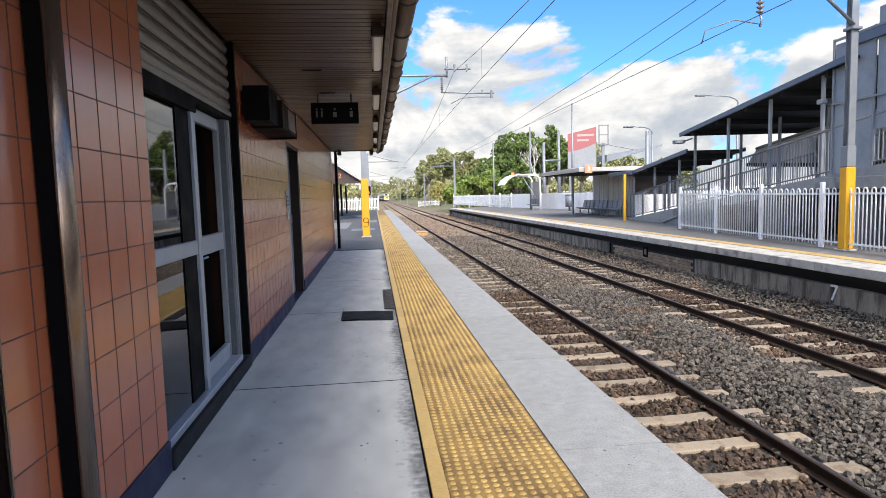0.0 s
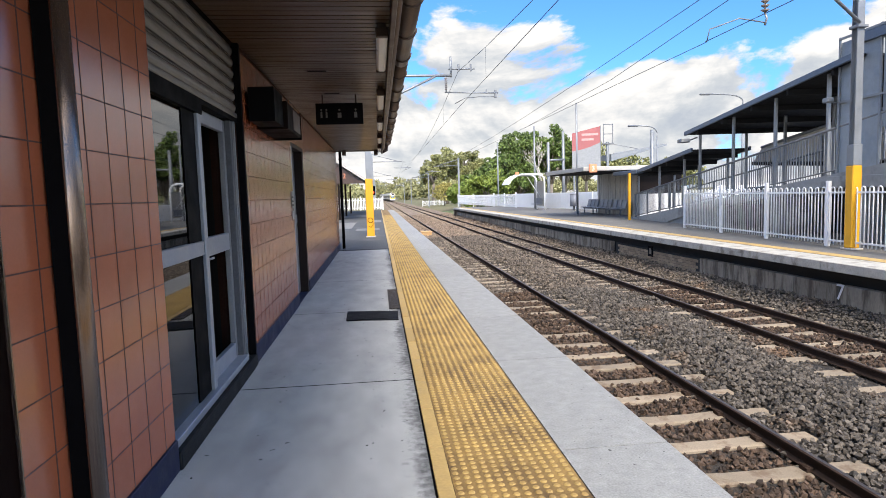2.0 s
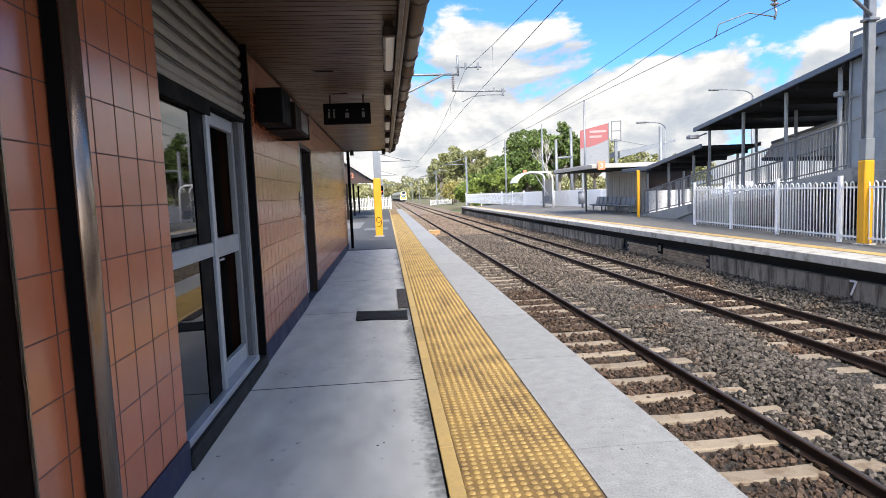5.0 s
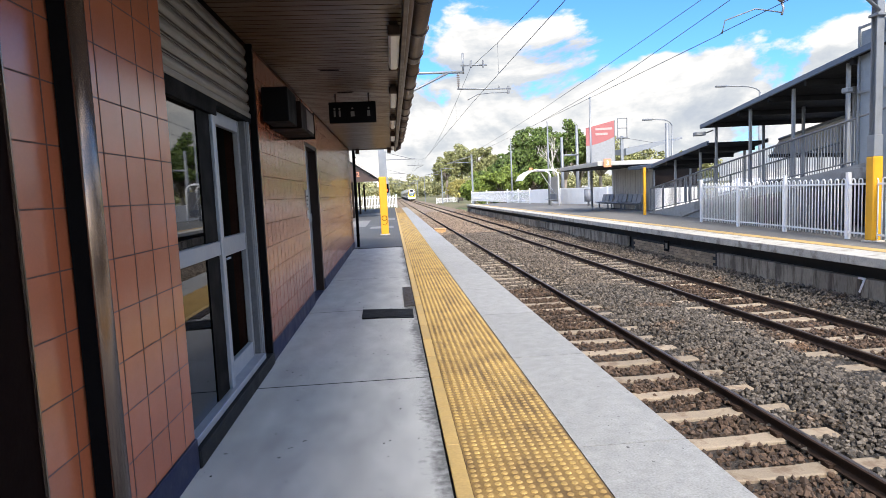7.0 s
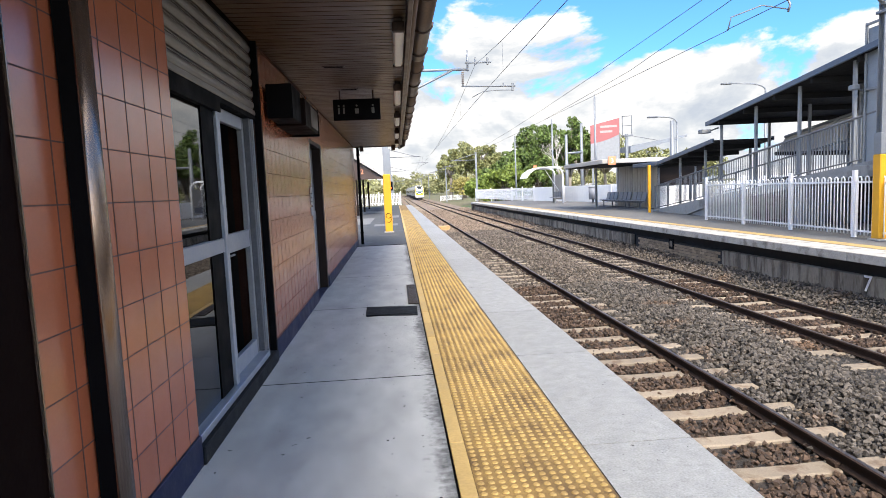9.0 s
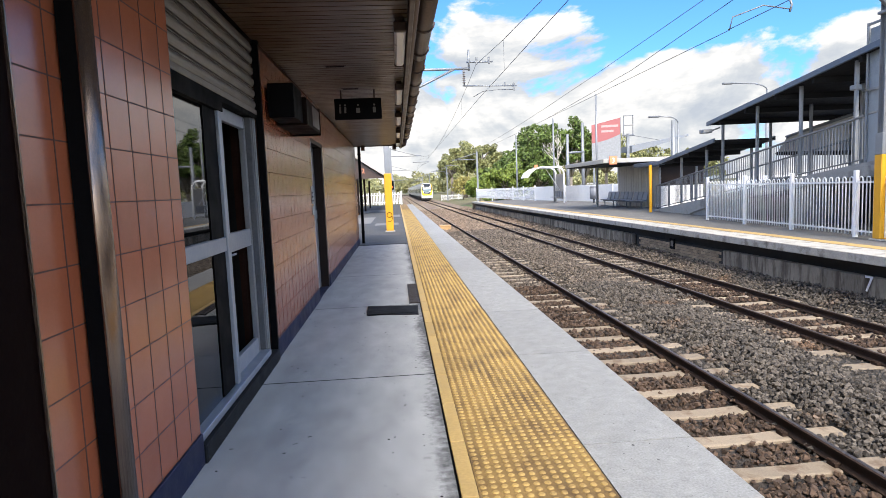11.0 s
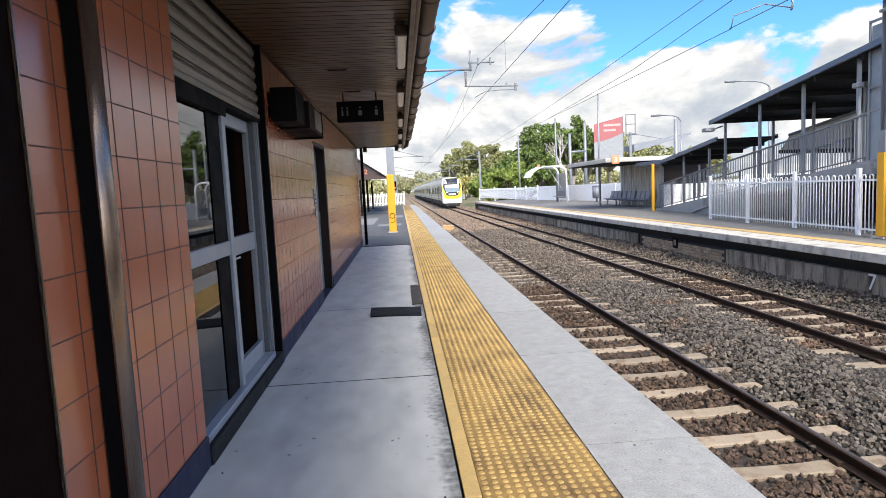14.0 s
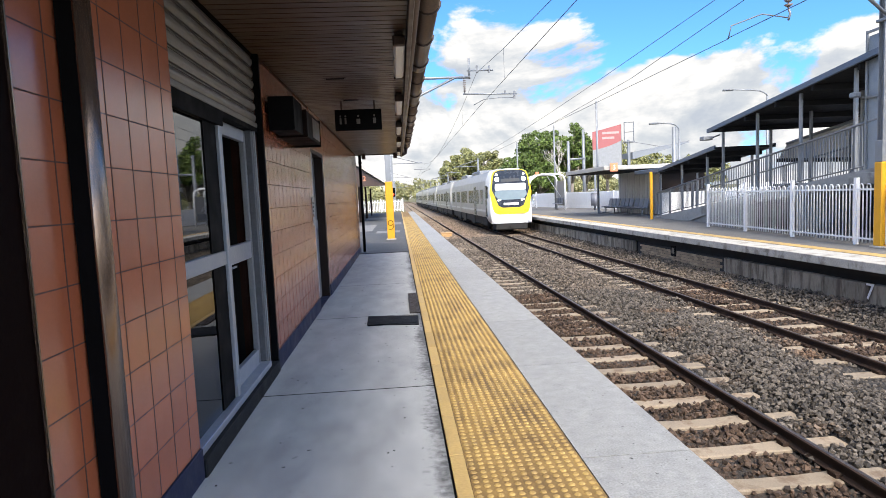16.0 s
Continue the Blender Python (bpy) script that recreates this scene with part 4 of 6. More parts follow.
def build_fence():
    hm = hoop_mesh()
    post = mesh_of("fence_post", bx(-0.04, -0.045, 0, 0.04, 0.045, 1.47, bevel=0.006), M_WHITE)
    panels = [(-7.2, -4.8), (-4.8, -2.4), (-2.4, 0.0), (0.0, 2.45), (2.45, 4.92), (4.92, 7.5)]
    for a, b in panels:
        f = thing("fence_panel", "white steel hoop-top fence panel on the platform", "fence", "white platform fence panels", at=FM @ pose(0, a, 0))
        part("fence_post", post, None, f)
        part("rail", bx(-0.012, 0, 0.13, 0.012, b - a, 0.17), M_WHITE, f)
        part("rail", bx(-0.012, 0, 1.19, 0.012, b - a, 1.23), M_WHITE, f)
        n = max(1, round((b - a - 0.12) / 0.224))
        for k in range(n):
            part("hoop_picket", hm, None, f, at=pose(0, 0.10 + k * (b - a - 0.08) / n, 0))
        if b == 7.5:
            part("fence_post", post, None, f, at=pose(0, b - a, 0))


build_fence()


def build_mast(label, at, yellow=1.75, h=9.0, w=0.15, sleeve=True, group="overhead line masts"):
    m = thing("line_mast", label, "mast", group, at=at)
    if yellow:
        part("guard", bx(-w - 0.02, -w - 0.02, 0.03, w + 0.02, w + 0.02, yellow, bevel=0.02), M_YEL, m, "yellow painted guard sleeve")
        part("base_plate", bx(-w - 0.06, -w - 0.06, 0, w + 0.06, w + 0.06, 0.035, bevel=0.005), M_CREAM, m)
    if sleeve:
        part("grey_sleeve", bx(-w - 0.012, -w - 0.012, yellow, w + 0.012, w + 0.012, yellow + 0.44, bevel=0.01), M_GALV, m, "unpainted sleeve")
    bm = B()
    t, f = 0.014, w - 0.01
    box(bm, -f, -f, 0, f, -f + t, h)
    box(bm, -f, f - t, 0, f, f, h)
    box(bm, -t / 2, -f + t, 0, t / 2, f - t, h)
    part("steel_section", bm, M_GALV, m, "galvanised H-section")
    return m


M_OPP = build_mast("galvanised overhead line mast with a yellow painted foot", Matrix.Translation((9.97, 11.72, FZ)), 1.77, 9.2, 0.088)


def insulator(name, p0, p1, parent, r=0.07, n=7):
    bm = B()
    p0, p1 = Vector(p0), Vector(p1)
    tube(bm, p0, p1, 0.018, 6)
    for k in range(n):
        a = p0.lerp(p1, (k + 0.25) / n)
        b = p0.lerp(p1, (k + 0.7) / n)
        tube(bm, a, b, r, 10, r2=r * 0.45)
    return part(name, bm, material("brown_insulator", (0.20, 0.165, 0.15), 0.3), parent, "ribbed brown insulator")


def build_opposite_arms():
    c = thing("cantilever", "galvanised cantilever with an insulator and registration arm", "cantilever", "overhead line cantilevers", at=Matrix.Translation((9.97, 11.72, 0)))
    part("brace", tb((-0.1, -0.16, 4.60), (-1.9, -0.16, 6.1), 0.035, n=8), M_GALV, c)
    part("top_tube", tb((-0.1, -0.16, 6.6), (-2.9, -0.16, 6.1), 0.035, n=8), M_GALV, c)
    part("clamp", bx(-0.12, -0.14, 4.52, 0.12, 0.12, 4.58, bevel=0.01), M_GALV, c)
    insulator("insulator", (-2.16, -0.16, 5.75), (-2.16, -0.16, 4.78), c, r=0.085, n=11)
    part("drop_tube", tb((-2.16, -0.16, 6.2), (-2.16, -0.16, 5.75), 0.02), M_GALV, c)
    part("drop_clamp", pipe(B(), [(-2.16, -0.16, 4.78), (-2.12, -0.16, 4.68), (-2.16, -0.16, 4.55)], 0.022), M_GALV, c)
    part("registration_arm", pipe(B(), [(-2.16, -0.16, 4.60), (-2.7, -0.16, 4.68), (-3.30, -0.12, 4.48), (-3.35, -0.10, 4.24)], 0.013, 6), M_GALVD, c)


build_opposite_arms()


def ramp_z(s):
    return max(0.0, 0.03 + (15.6 - s) * 0.1115)


def build_ramp():
    r = thing("access_ramp", "covered concrete access ramp with grey steel balustrades", "ramp", at=FM)
    bm = B()
    prof = [(15.6, 0.0), (15.6, 0.04), (-3.0, ramp_z(-3.0)), (-3.0, ramp_z(-3.0) - 0.28), (9.0, ramp_z(9.0) - 0.28), (11.5, 0.0)]
    a = [bm.verts.new((0.92, s, z)) for s, z in prof]
    b = [bm.verts.new((2.95, s, z)) for s, z in prof]
    bm.faces.new(a)
    bm.faces.new(b[::-1])
    for k in range(len(prof)):
        bm.faces.new((a[k], b[k], b[(k + 1) % len(prof)], a[(k + 1) % len(prof)]))
    part("deck", bm, M_RAMP, r, "stained grey concrete ramp deck")
    # wall that carries the ramp
    bm = B()
    prof = [(11.6, 0.0), (9.0, ramp_z(9.0) - 0.28), (6.6, ramp_z(6.6) - 0.28), (6.6, 0.0)]
    a = [bm.verts.new((1.0, s, z)) for s, z in prof]
    b = [bm.verts.new((2.8, s, z)) for s, z in prof]
    bm.faces.new(a)
    bm.faces.new(b[::-1])
    for k in range(4):
        bm.faces.new((a[k], b[k], b[(k + 1) % 4], a[(k + 1) % 4]))
    part("support_wall", bm, M_RAMP, r, "concrete support wall")
    # Added dark backing: stands for the shade beneath the ramp.
    bm = B()
    prof = [(6.6, 0.0), (6.6, ramp_z(6.6) - 0.25), (-3.0, ramp_z(-3.0) - 0.25), (-3.0, 0.0)]
    a = [bm.verts.new((2.6, s, z)) for s, z in prof]
    b = [bm.verts.new((2.75, s, z)) for s, z in prof]
    bm.faces.new(a)
    bm.faces.new(b[::-1])
    for k in range(4):
        bm.faces.new((a[k], b[k], b[(k + 1) % 4], a[(k + 1) % 4]))
    part("rear_wall", bm, M_SHADE, r, "dark sheet added for the shade under the ramp")
    for s in (4.0, 0.5, -2.5):
        part("pier", bx(1.1, s - 0.2, 0, 2.8, s + 0.2, ramp_z(s) - 0.26, bevel=0.01), M_RAMP, r)
    for side, off in (("near", 1.0), ("far", 2.85)):
        bal = part("balustrade", tb((off, 15.4, ramp_z(15.4) + 1.12), (off, -3.0, ramp_z(-3) + 1.12), 0.032, n=8), M_GALVD, r, "grey steel balustrade")
        part("bottom_rail", tb((off, 15.4, ramp_z(15.4) + 0.10), (off, -3.0, ramp_z(-3) + 0.10), 0.02, n=6), M_GALVD, bal)
        me = mesh_of("baluster", bx(-0.009, -0.009, 0.10, 0.009, 0.009, 1.11), M_GALV if side == "near" else M_GALVD)
        s = 15.3
        while s > -3.0:
            if side == "near" or s < 9:
                part("baluster", me, None, bal, at=pose(off, s, ramp_z(s)))
            s -= 0.125
        for s in (15.4, 13.8, 11.3):
            part("post", bx(off - 0.03, s - 0.03, ramp_z(s), off + 0.03, s + 0.03, ramp_z(s) + 1.13), M_GALVD, bal)
    for s, top in ((15.12, 2.10), (12.54, 2.36), (10.04, 2.60), (8.7, 3.42), (6.3, 3.66), (3.93, 3.89), (1.65, 4.12)):
        for off in (1.07, 2.78):
            part("canopy_post", bx(off - 0.042, s - 0.042, ramp_z(s), off + 0.042, s + 0.042, top, bevel=0.01), M_GALV, r, "galvanised canopy post")

    def sloping_roof(name, s0, z0, s1, z1, o0, o1, rib):
        c = thing(name, "sloping canopy roof with a blue-grey edge and dark underside", "canopy", "ramp canopies", at=FM)
        bm = B()
        pts = [(s0, z0), (s1, z1)]
        vs = [[bm.verts.new((o, s, z + d)) for (s, z) in pts for d in (0, 0.06)] for o in (o0, o1)]
        q = vs[0] + vs[1]
        for f in ((0, 1, 3, 2), (4, 6, 7, 5), (0, 2, 6, 4), (1, 5, 7, 3), (0, 4, 5, 1), (2, 3, 7, 6)):
            bm.faces.new([q[i] for i in f])
        part("sheet", bm, M_ROOFD, c, "sheet underside darkened for shade")
        bm = B()
        pr = [(-0.03, 0.12), (0.04, 0.12), (0.04, -0.02), (-0.03, -0.02)]
        for o in (o0, o1):
            va = [bm.verts.new((o + p, s0, z0 + d)) for p, d in pr]
            vb = [bm.verts.new((o + p, s1, z1 + d)) for p, d in pr]
            for k in range(4):
                bm.faces.new((va[k], vb[k], vb[(k + 1) % 4], va[(k + 1) % 4]))
            bm.faces.new(va)
            bm.faces.new(vb[::-1])
        part("edge_gutter", bm, M_ROOF, c, "blue-grey edge gutter")
        for k in range(rib):
            t = (k + 0.5) / rib
            s, z = s0 + (s1 - s0) * t, z0 + (z1 - z0) * t
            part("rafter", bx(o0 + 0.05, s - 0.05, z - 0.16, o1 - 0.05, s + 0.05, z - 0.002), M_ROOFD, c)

    sloping_roof("ramp_canopy", 15.3, 2.10, 8.75, 2.74, 0.78, 2.95, 4)
    sloping_roof("ramp_canopy", 9.35, 3.38, 0.3, 4.24, 0.78, 5.6, 5)


build_ramp()


def build_tower():
    t = thing("stair_tower", "grey mesh-screened footbridge tower on steel posts", "footbridge tower", at=FM)
    part("screen", bx(0.98, -0.15, 1.64, 1.02, 1.10, 4.72, bevel=0.004), M_MESH, t, "grey perforated screen")
    part("screen", bx(0.98, -2.9, 2.6, 1.02, -0.25, 5.2, bevel=0.004), M_MESH, t, "grey perforated screen")
    for s in (1.12, -0.2, -1.55, -2.9):
        part("post", bx(0.93, s - 0.025, 1.2, 0.98, s + 0.025, 4.85, bevel=0.006), M_GALV, t)
    for z in (3.30, 4.78):
        part("rail", bx(0.92, -2.9, z, 0.97, 1.12, z + 0.05), M_GALV, t)
    for k in range(7):
        part("bar", bx(0.95, -2.8 + 0.35 * k, 1.75, 0.98, -2.77 + 0.35 * k, 2.7), M_GALV, t)
    part("beam", bx(0.85, -3.2, 1.30, 1.1, 1.3, 1.58, bevel=0.01), M_RAMP, t, "concrete edge beam")
    part("overhead_beam", bx(0.88, -3, 4.55, 1.12, 0.4, 4.75), M_ROOF, t)
    c = thing("security_camera", "small white camera on a bracket by the ramp roof", "camera", at=FM @ pose(0.75, 1.2, 3.35))
    part("body", bx(-0.08, -0.1, 0, 0.08, 0.12, 0.12, bevel=0.02), M_GALV, c)
    part("arm", tb((0, 0, 0.05), (0.25, 0, -0.05), 0.02), M_GALVD, c)


build_tower()


def build_return_flight():
    r = thing("bridge_side_wall", "cream clad side wall under the ramp roof on slim columns", "wall panel", at=FM)
    bm = B()
    prof = [(9.2, 2.25), (4.6, 2.05), (-3.0, 1.9), (-3.0, 3.75), (4.6, 3.18), (8.6, 2.76)]
    a = [bm.verts.new((3.30, s, z)) for s, z in prof]
    b = [bm.verts.new((3.40, s, z)) for s, z in prof]
    bm.faces.new(a)
    bm.faces.new(b[::-1])
    for k in range(6):
        bm.faces.new((a[k], b[k], b[(k + 1) % 6], a[(k + 1) % 6]))
    part("cladding", bm, M_CREAM, r, "cream sheet cladding")
    part("bottom_beam", pipe(B(), [(3.3, 9.2, 2.24), (3.3, 4.6, 2.0), (3.3, -3.0, 1.86)], 0.07), M_ROOFD, r)
    part("top_rail", pipe(B(), [(3.3, 8.6, 2.80), (3.3, 4.6, 3.22), (3.3, -3.0, 3.79)], 0.05), M_GALVD, r)
    # Added dark sheet: closes the sky gap as the canopy's shade would.
    bm = B()
    prof = [(9.2, 3.36), (9.2, 2.95), (-3.0, 3.0), (-3.0, 4.50), (0.3, 4.22)]
    a = [bm.verts.new((5.50, s, z)) for s, z in prof]
    b = [bm.verts.new((5.58, s, z)) for s, z in prof]
    bm.faces.new(a)
    bm.faces.new(b[::-1])
    for k in range(5):
        bm.faces.new((a[k], b[k], b[(k + 1) % 5], a[(k + 1) % 5]))
    part("added_dark_sheet", bm, M_ROOFD, r, "dark sheet added for the shade under the roof")
    for s in (5.2, 2.6, 0.2):
        part("column", bx(3.30, s - 0.07, 0, 3.44, s + 0.07, 2.9, bevel=0.01), M_GALVD, r)


build_return_flight()

# ---- shelters, posts and boards on the opposite platform ----
def text_mesh(body, size, mat, depth=0.004):
    cu = bpy.data.curves.new("figure", "FONT")
    cu.body, cu.size, cu.extrude, cu.align_x, cu.align_y = body, size, depth, "CENTER", "CENTER"
    tmp = new("figure", cu)
    me = bpy.data.meshes.new_from_object(tmp.evaluated_get(bpy.context.evaluated_depsgraph_get()))
    bpy.data.objects.remove(tmp)
    me.materials.append(mat)
    return me


def build_shelter():
    s = thing("waiting_shelter", "open platform shelter with a white roof edge and ribbed cream walls", "shelter", at=pose(0, 0, FZ))
    part("roof", bx(10.35, 29.6, 2.40, 16.0, 36.5, 2.62, bevel=0.02), M_CREAM, s, "pale flat roof with a deep fascia")
    part("roof_end", bx(11.9, 26.8, 2.12, 14.2, 29.6, 2.30, bevel=0.02), M_ROOF, s, "blue-grey lower roof")
    part("ceiling_lining", bx(10.45, 29.7, 2.36, 15.9, 36.4, 2.40), M_ROOFD, s)
    y = 30.6
    for k in range(16):
        part("wall_rib", bx(13.6, y + k * 0.36, 0.0, 13.66, y + k * 0.36 + 0.30, 2.38, bevel=0.02), M_CREAM, s)
    part("wall", bx(13.66, 30.5, 0.0, 13.75, 36.4, 2.38), M_CREAM, s, "ribbed cream sheet wall")
    # Added panels: the dark one stands for canopy shade, the white for fence.
    part("added_side_panel", bx(13.6, 30.42, 1.15, 16.0, 30.5, 2.38), M_DARK, s, "dark brown panel added for the shaded space behind")
    part("added_side_panel", bx(13.6, 30.42, 0, 16.0, 30.5, 1.15), M_WHITE, s, "white panel added in place of the fence behind")
    for x, y in ((12.2, 36.0), (15.8, 36.0)):
        part("post", bx(x - 0.05, y - 0.05, 0, x + 0.05, y + 0.05, 2.4), M_GALV, s)
    part("yellow_post", bx(11.47 - 0.055, 26.6 - 0.055, 0, 11.47 + 0.055, 26.6 + 0.055, 2.15, bevel=0.01), M_YEL, s, "yellow painted post")
    n = thing("platform_number_sign", "small orange platform number sign on the shelter roof", "sign", at=pose(10.82, 29.5, 2.47))
    part("board", bx(-0.19, -0.03, -0.2, 0.19, 0.03, 0.22, bevel=0.01), M_ORANGE, n)
    part("figure", text_mesh("3", 0.34, M_WHITE), None, n, at=pose(0, -0.034, 0, 90, 0, 0))


build_shelter()


def build_bench(at):
    b = thing("bench_seats", "grey moulded seats joined on a steel beam", "bench", "benches in the shelter", at=at)
    part("beam", bx(-0.04, 0, 0.30, 0.04, 1.9, 0.36), M_GALVD, b)
    for y in (0.2, 1.7):
        part("leg", bx(-0.25, y - 0.03, 0, 0.25, y + 0.03, 0.03), M_GALVD, b)
        part("upright", bx(-0.03, y - 0.03, 0.03, 0.03, y + 0.03, 0.30), M_GALVD, b)
    for k in range(3):
        st = part("seat", bx(-0.24, 0.04 + 0.63 * k, 0.37, 0.22, 0.58 + 0.63 * k, 0.42, bevel=0.02), M_BENCH, b)
        bm = B()
        v0 = [(0.20, 0.40), (0.25, 0.40), (0.36, 0.86), (0.32, 0.87)]
        a = [bm.verts.new((x, 0.05 + 0.63 * k, z)) for x, z in v0]
        c = [bm.verts.new((x, 0.57 + 0.63 * k, z)) for x, z in v0]
        for i in range(4):
            bm.faces.new((a[i], a[(i + 1) % 4], c[(i + 1) % 4], c[i]))
        bm.faces.new(a)
        bm.faces.new(c[::-1])
        part("backrest", bm, M_BENCH, b)
    return b


BENCH = build_bench(pose(12.9, 30.9, FZ))
copy_thing(BENCH, pose(13.0, 33.2, FZ))
copy_thing(BENCH, pose(13.0, 35.3, FZ))


def build_arch_shelter():
    a = thing("arched_shelter", "small white arched tube shelter with seats and a translucent hood", "shelter", at=pose(12.9, 47.0, FZ))
    for y in (0.0, 2.4):
        pts = [(0.32, y, 0), (0.32, y, 2.32)] + [(0.32 - 0.5 + 0.5 * math.cos(k * math.pi / 12), y, 2.32 + 0.5 * math.sin(k * math.pi / 12)) for k in range(1, 7)] + [(-1.6, y, 2.86)]
        part("arch_tube", pipe(B(), pts, 0.065, 8), M_WHITE, a, "white bent tube")
    bm = B()
    extrude_profile(bm, [(-1.3, 2.93), (-1.9, 2.80), (-2.4, 2.48), (-2.62, 2.08), (-2.56, 2.08), (-2.34, 2.42), (-1.86, 2.74), (-1.3, 2.88)], [(0, -0.1, 0, 0), (0, 2.5, 0, 0)])
    part("hood", bm, M_WHITE, a, "curved white hood")
    part("roof_sheet", bx(-1.3, 0, 2.88, -0.1, 2.4, 2.92), M_WHITE, a)
    part("back_panel", bx(0.31, 0.1, 0.3, 0.33, 2.3, 2.3), M_CREAM, a, "pale mesh back panel")
    for k in range(3):
        st = part("seat", bx(-0.23, 0.3 + 0.65 * k, 0.42, 0.22, 0.85 + 0.65 * k, 0.47, bevel=0.02), M_BENCH, a)
        part("seat_back", bx(0.18, 0.3 + 0.65 * k, 0.47, 0.24, 0.85 + 0.65 * k, 0.92, bevel=0.02), M_BENCH, st)
    part("brace", tb((-0.9, 1.2, 2.88), (0.3, 1.2, 1.0), 0.03), M_WHITE, a)
    s = thing("platform_number_sign", "small orange platform number sign on the arched shelter", "sign", at=pose(11.0, 46.95, 2.98))
    part("board", bx(-0.13, -0.03, -0.2, 0.13, 0.03, 0.02, bevel=0.01), M_ORANGE, s)


build_arch_shelter()


def build_bin():
    b = thing("litter_bin", "grey slatted litter bin on a post", "litter bin", at=pose(14.3, 43.0, FZ))
    part("body", tb((0, 0, 0.3), (0, 0, 1.15), 0.30, n=14), M_BENCH, b)
    part("foot", tb((0, 0, 0), (0, 0, 0.3), 0.08), M_GALVD, b)
    part("lid", tb((0, 0, 1.15), (0, 0, 1.22), 0.32, n=14, r2=0.26), M_GALVD, b)


build_bin()


def build_back_fences():
    # white sheet fence behind the platform, then pickets to the platform's end
    pts = [(16.6, 37.0), (15.35, 42.0), (14.2, 50.0), (13.2, 57.0)]
    for (x0, y0), (x1, y1) in zip(pts, pts[1:]):
        f = thing("sheet_fence", "white painted sheet fence behind the platform", "fence", "white sheet fences", at=pose(x0, y0, FZ, 0, 0, math.degrees(math.atan2(y1 - y0, x1 - x0))))
        n = math.hypot(x1 - x0, y1 - y0)
        k = 0.0
        while k < n - 0.1:
            part("board", bx(k, -0.015, 0.05, min(k + 0.30, n), 0.015, 1.28, bevel=0.006), M_WHITE, f)
            k += 0.31
        part("post", bx(-0.04, -0.04, 0, 0.04, 0.04, 1.36), M_WHITE, f)
        part("rail", bx(0, -0.04, 1.26, n, 0.0, 1.32), M_WHITE, f)
    pm = mesh_of("picket", bx(-0.035, -0.01, 0.06, 0.035, 0.01, 1.3, bevel=0.008), M_WHITE)
    for x0, y0, x1, y1, z, lab in ((13.2, 57.0, 12.4, 64.0, FZ, "white picket fence towards the platform's end"), (12.4, 64.2, 11.4, 86.0, FZ, "white picket fence at the platform's end"), (-4.2, 64.0, 0.45, 64.0, 0.0, "white picket fence across the platform's end"), (-4.2, 64.0, -4.6, 20.0, 0.0, "white picket fence behind the platform"), (10.8, 148.0, 14.6, 158.0, -1.3, "white picket fence by the line"), (14.6, 158.0, 17.5, 158.0, -1.3, "white picket fence by the line")):
        f = thing("picket_fence", lab, "fence", "white picket fences", at=pose(x0, y0, z, 0, 0, math.degrees(math.atan2(y1 - y0, x1 - x0))))
        n = math.hypot(x1 - x0, y1 - y0)
        k = 0.05
        step = 0.16 if y0 < 100 else 0.24
        while k < n:
            part("picket", pm, None, f, at=pose(k, 0, 0.0))
            k += step
        for q in (0.0, n / 2, n):
            part("post", bx(q - 0.05, -0.05, -0.3 if y0 > 64 else 0, q + 0.05, 0.05, 1.45), M_WHITE, f)
        for zz in (0.25, 1.05):
            part("rail", bx(0, 0.012, zz, n, 0.04, zz + 0.06), M_WHITE, f)


build_back_fences()


def build_billboard():
    b = thing("billboard", "faded red and white advertising board on a steel frame", "billboard", at=pose(21.3, 60.0, 0, 0, 0, -14))
    # the two fields meet in a rising curve
    n, half = 12, 1.40
    xs = [-half + 2 * half * k / n for k in range(n + 1)]
    curve = [5.42 + 0.25 * (k / n) + 0.55 * (k / n) ** 2 for k in range(n + 1)]
    top = [7.22 + 0.62 * k / n for k in range(n + 1)]
    pale = material("weathered_pale_board", (0.27, 0.28, 0.29), 0.6)
    for name, lo, hi, mat, lab in (("red_field", curve, top, M_RED, "faded red field"), ("pale_field", [3.7] * (n + 1), curve, pale, "pale grey lower field")):
        bm = B()
        for y in (0.0, 0.08):
            a = [bm.verts.new((x, y, z)) for x, z in zip(xs, lo)]
            c = [bm.verts.new((x, y, z)) for x, z in zip(xs, hi)]
            for k in range(n):
                bm.faces.new((a[k], a[k + 1], c[k + 1], c[k]))
        part(name, bm, mat, b, lab)
    part("edge_frame", bx(half, -0.01, 3.7, half + 0.06, 0.10, 7.9), M_GALVD, b)
    for z, x0, x1 in ((6.95, -0.45, 1.2), (6.45, -0.45, 0.75)):
        part("text_bar", bx(x0, -0.02, z, x1, -0.004, z + 0.22), material("pale_pink_lettering", (0.58, 0.32, 0.30), 0.6), b, "illegible pale lettering")
    for x in (-1.2, 1.2):
        part("leg", bx(x - 0.09, 0.1, -1.3, x + 0.09, 0.28, 7.2), M_GALV, b)
    part("ladder_post", bx(2.05, 0.1, -1.3, 2.3, 0.3, 6.1), M_GALV, b)
    part("landing", bx(1.65, 0.0, 6.0, 2.75, 0.6, 6.12), M_GALVD, b)
    for x in (1.75, 2.65):
        part("ladder_rail", bx(x - 0.05, 0.12, 6.1, x + 0.05, 0.2, 8.05), M_GALVD, b)
    for z in (7.0, 7.95):
        part("ladder_rung", bx(1.75, 0.12, z, 2.65, 0.2, z + 0.08), M_GALVD, b)


build_billboard()


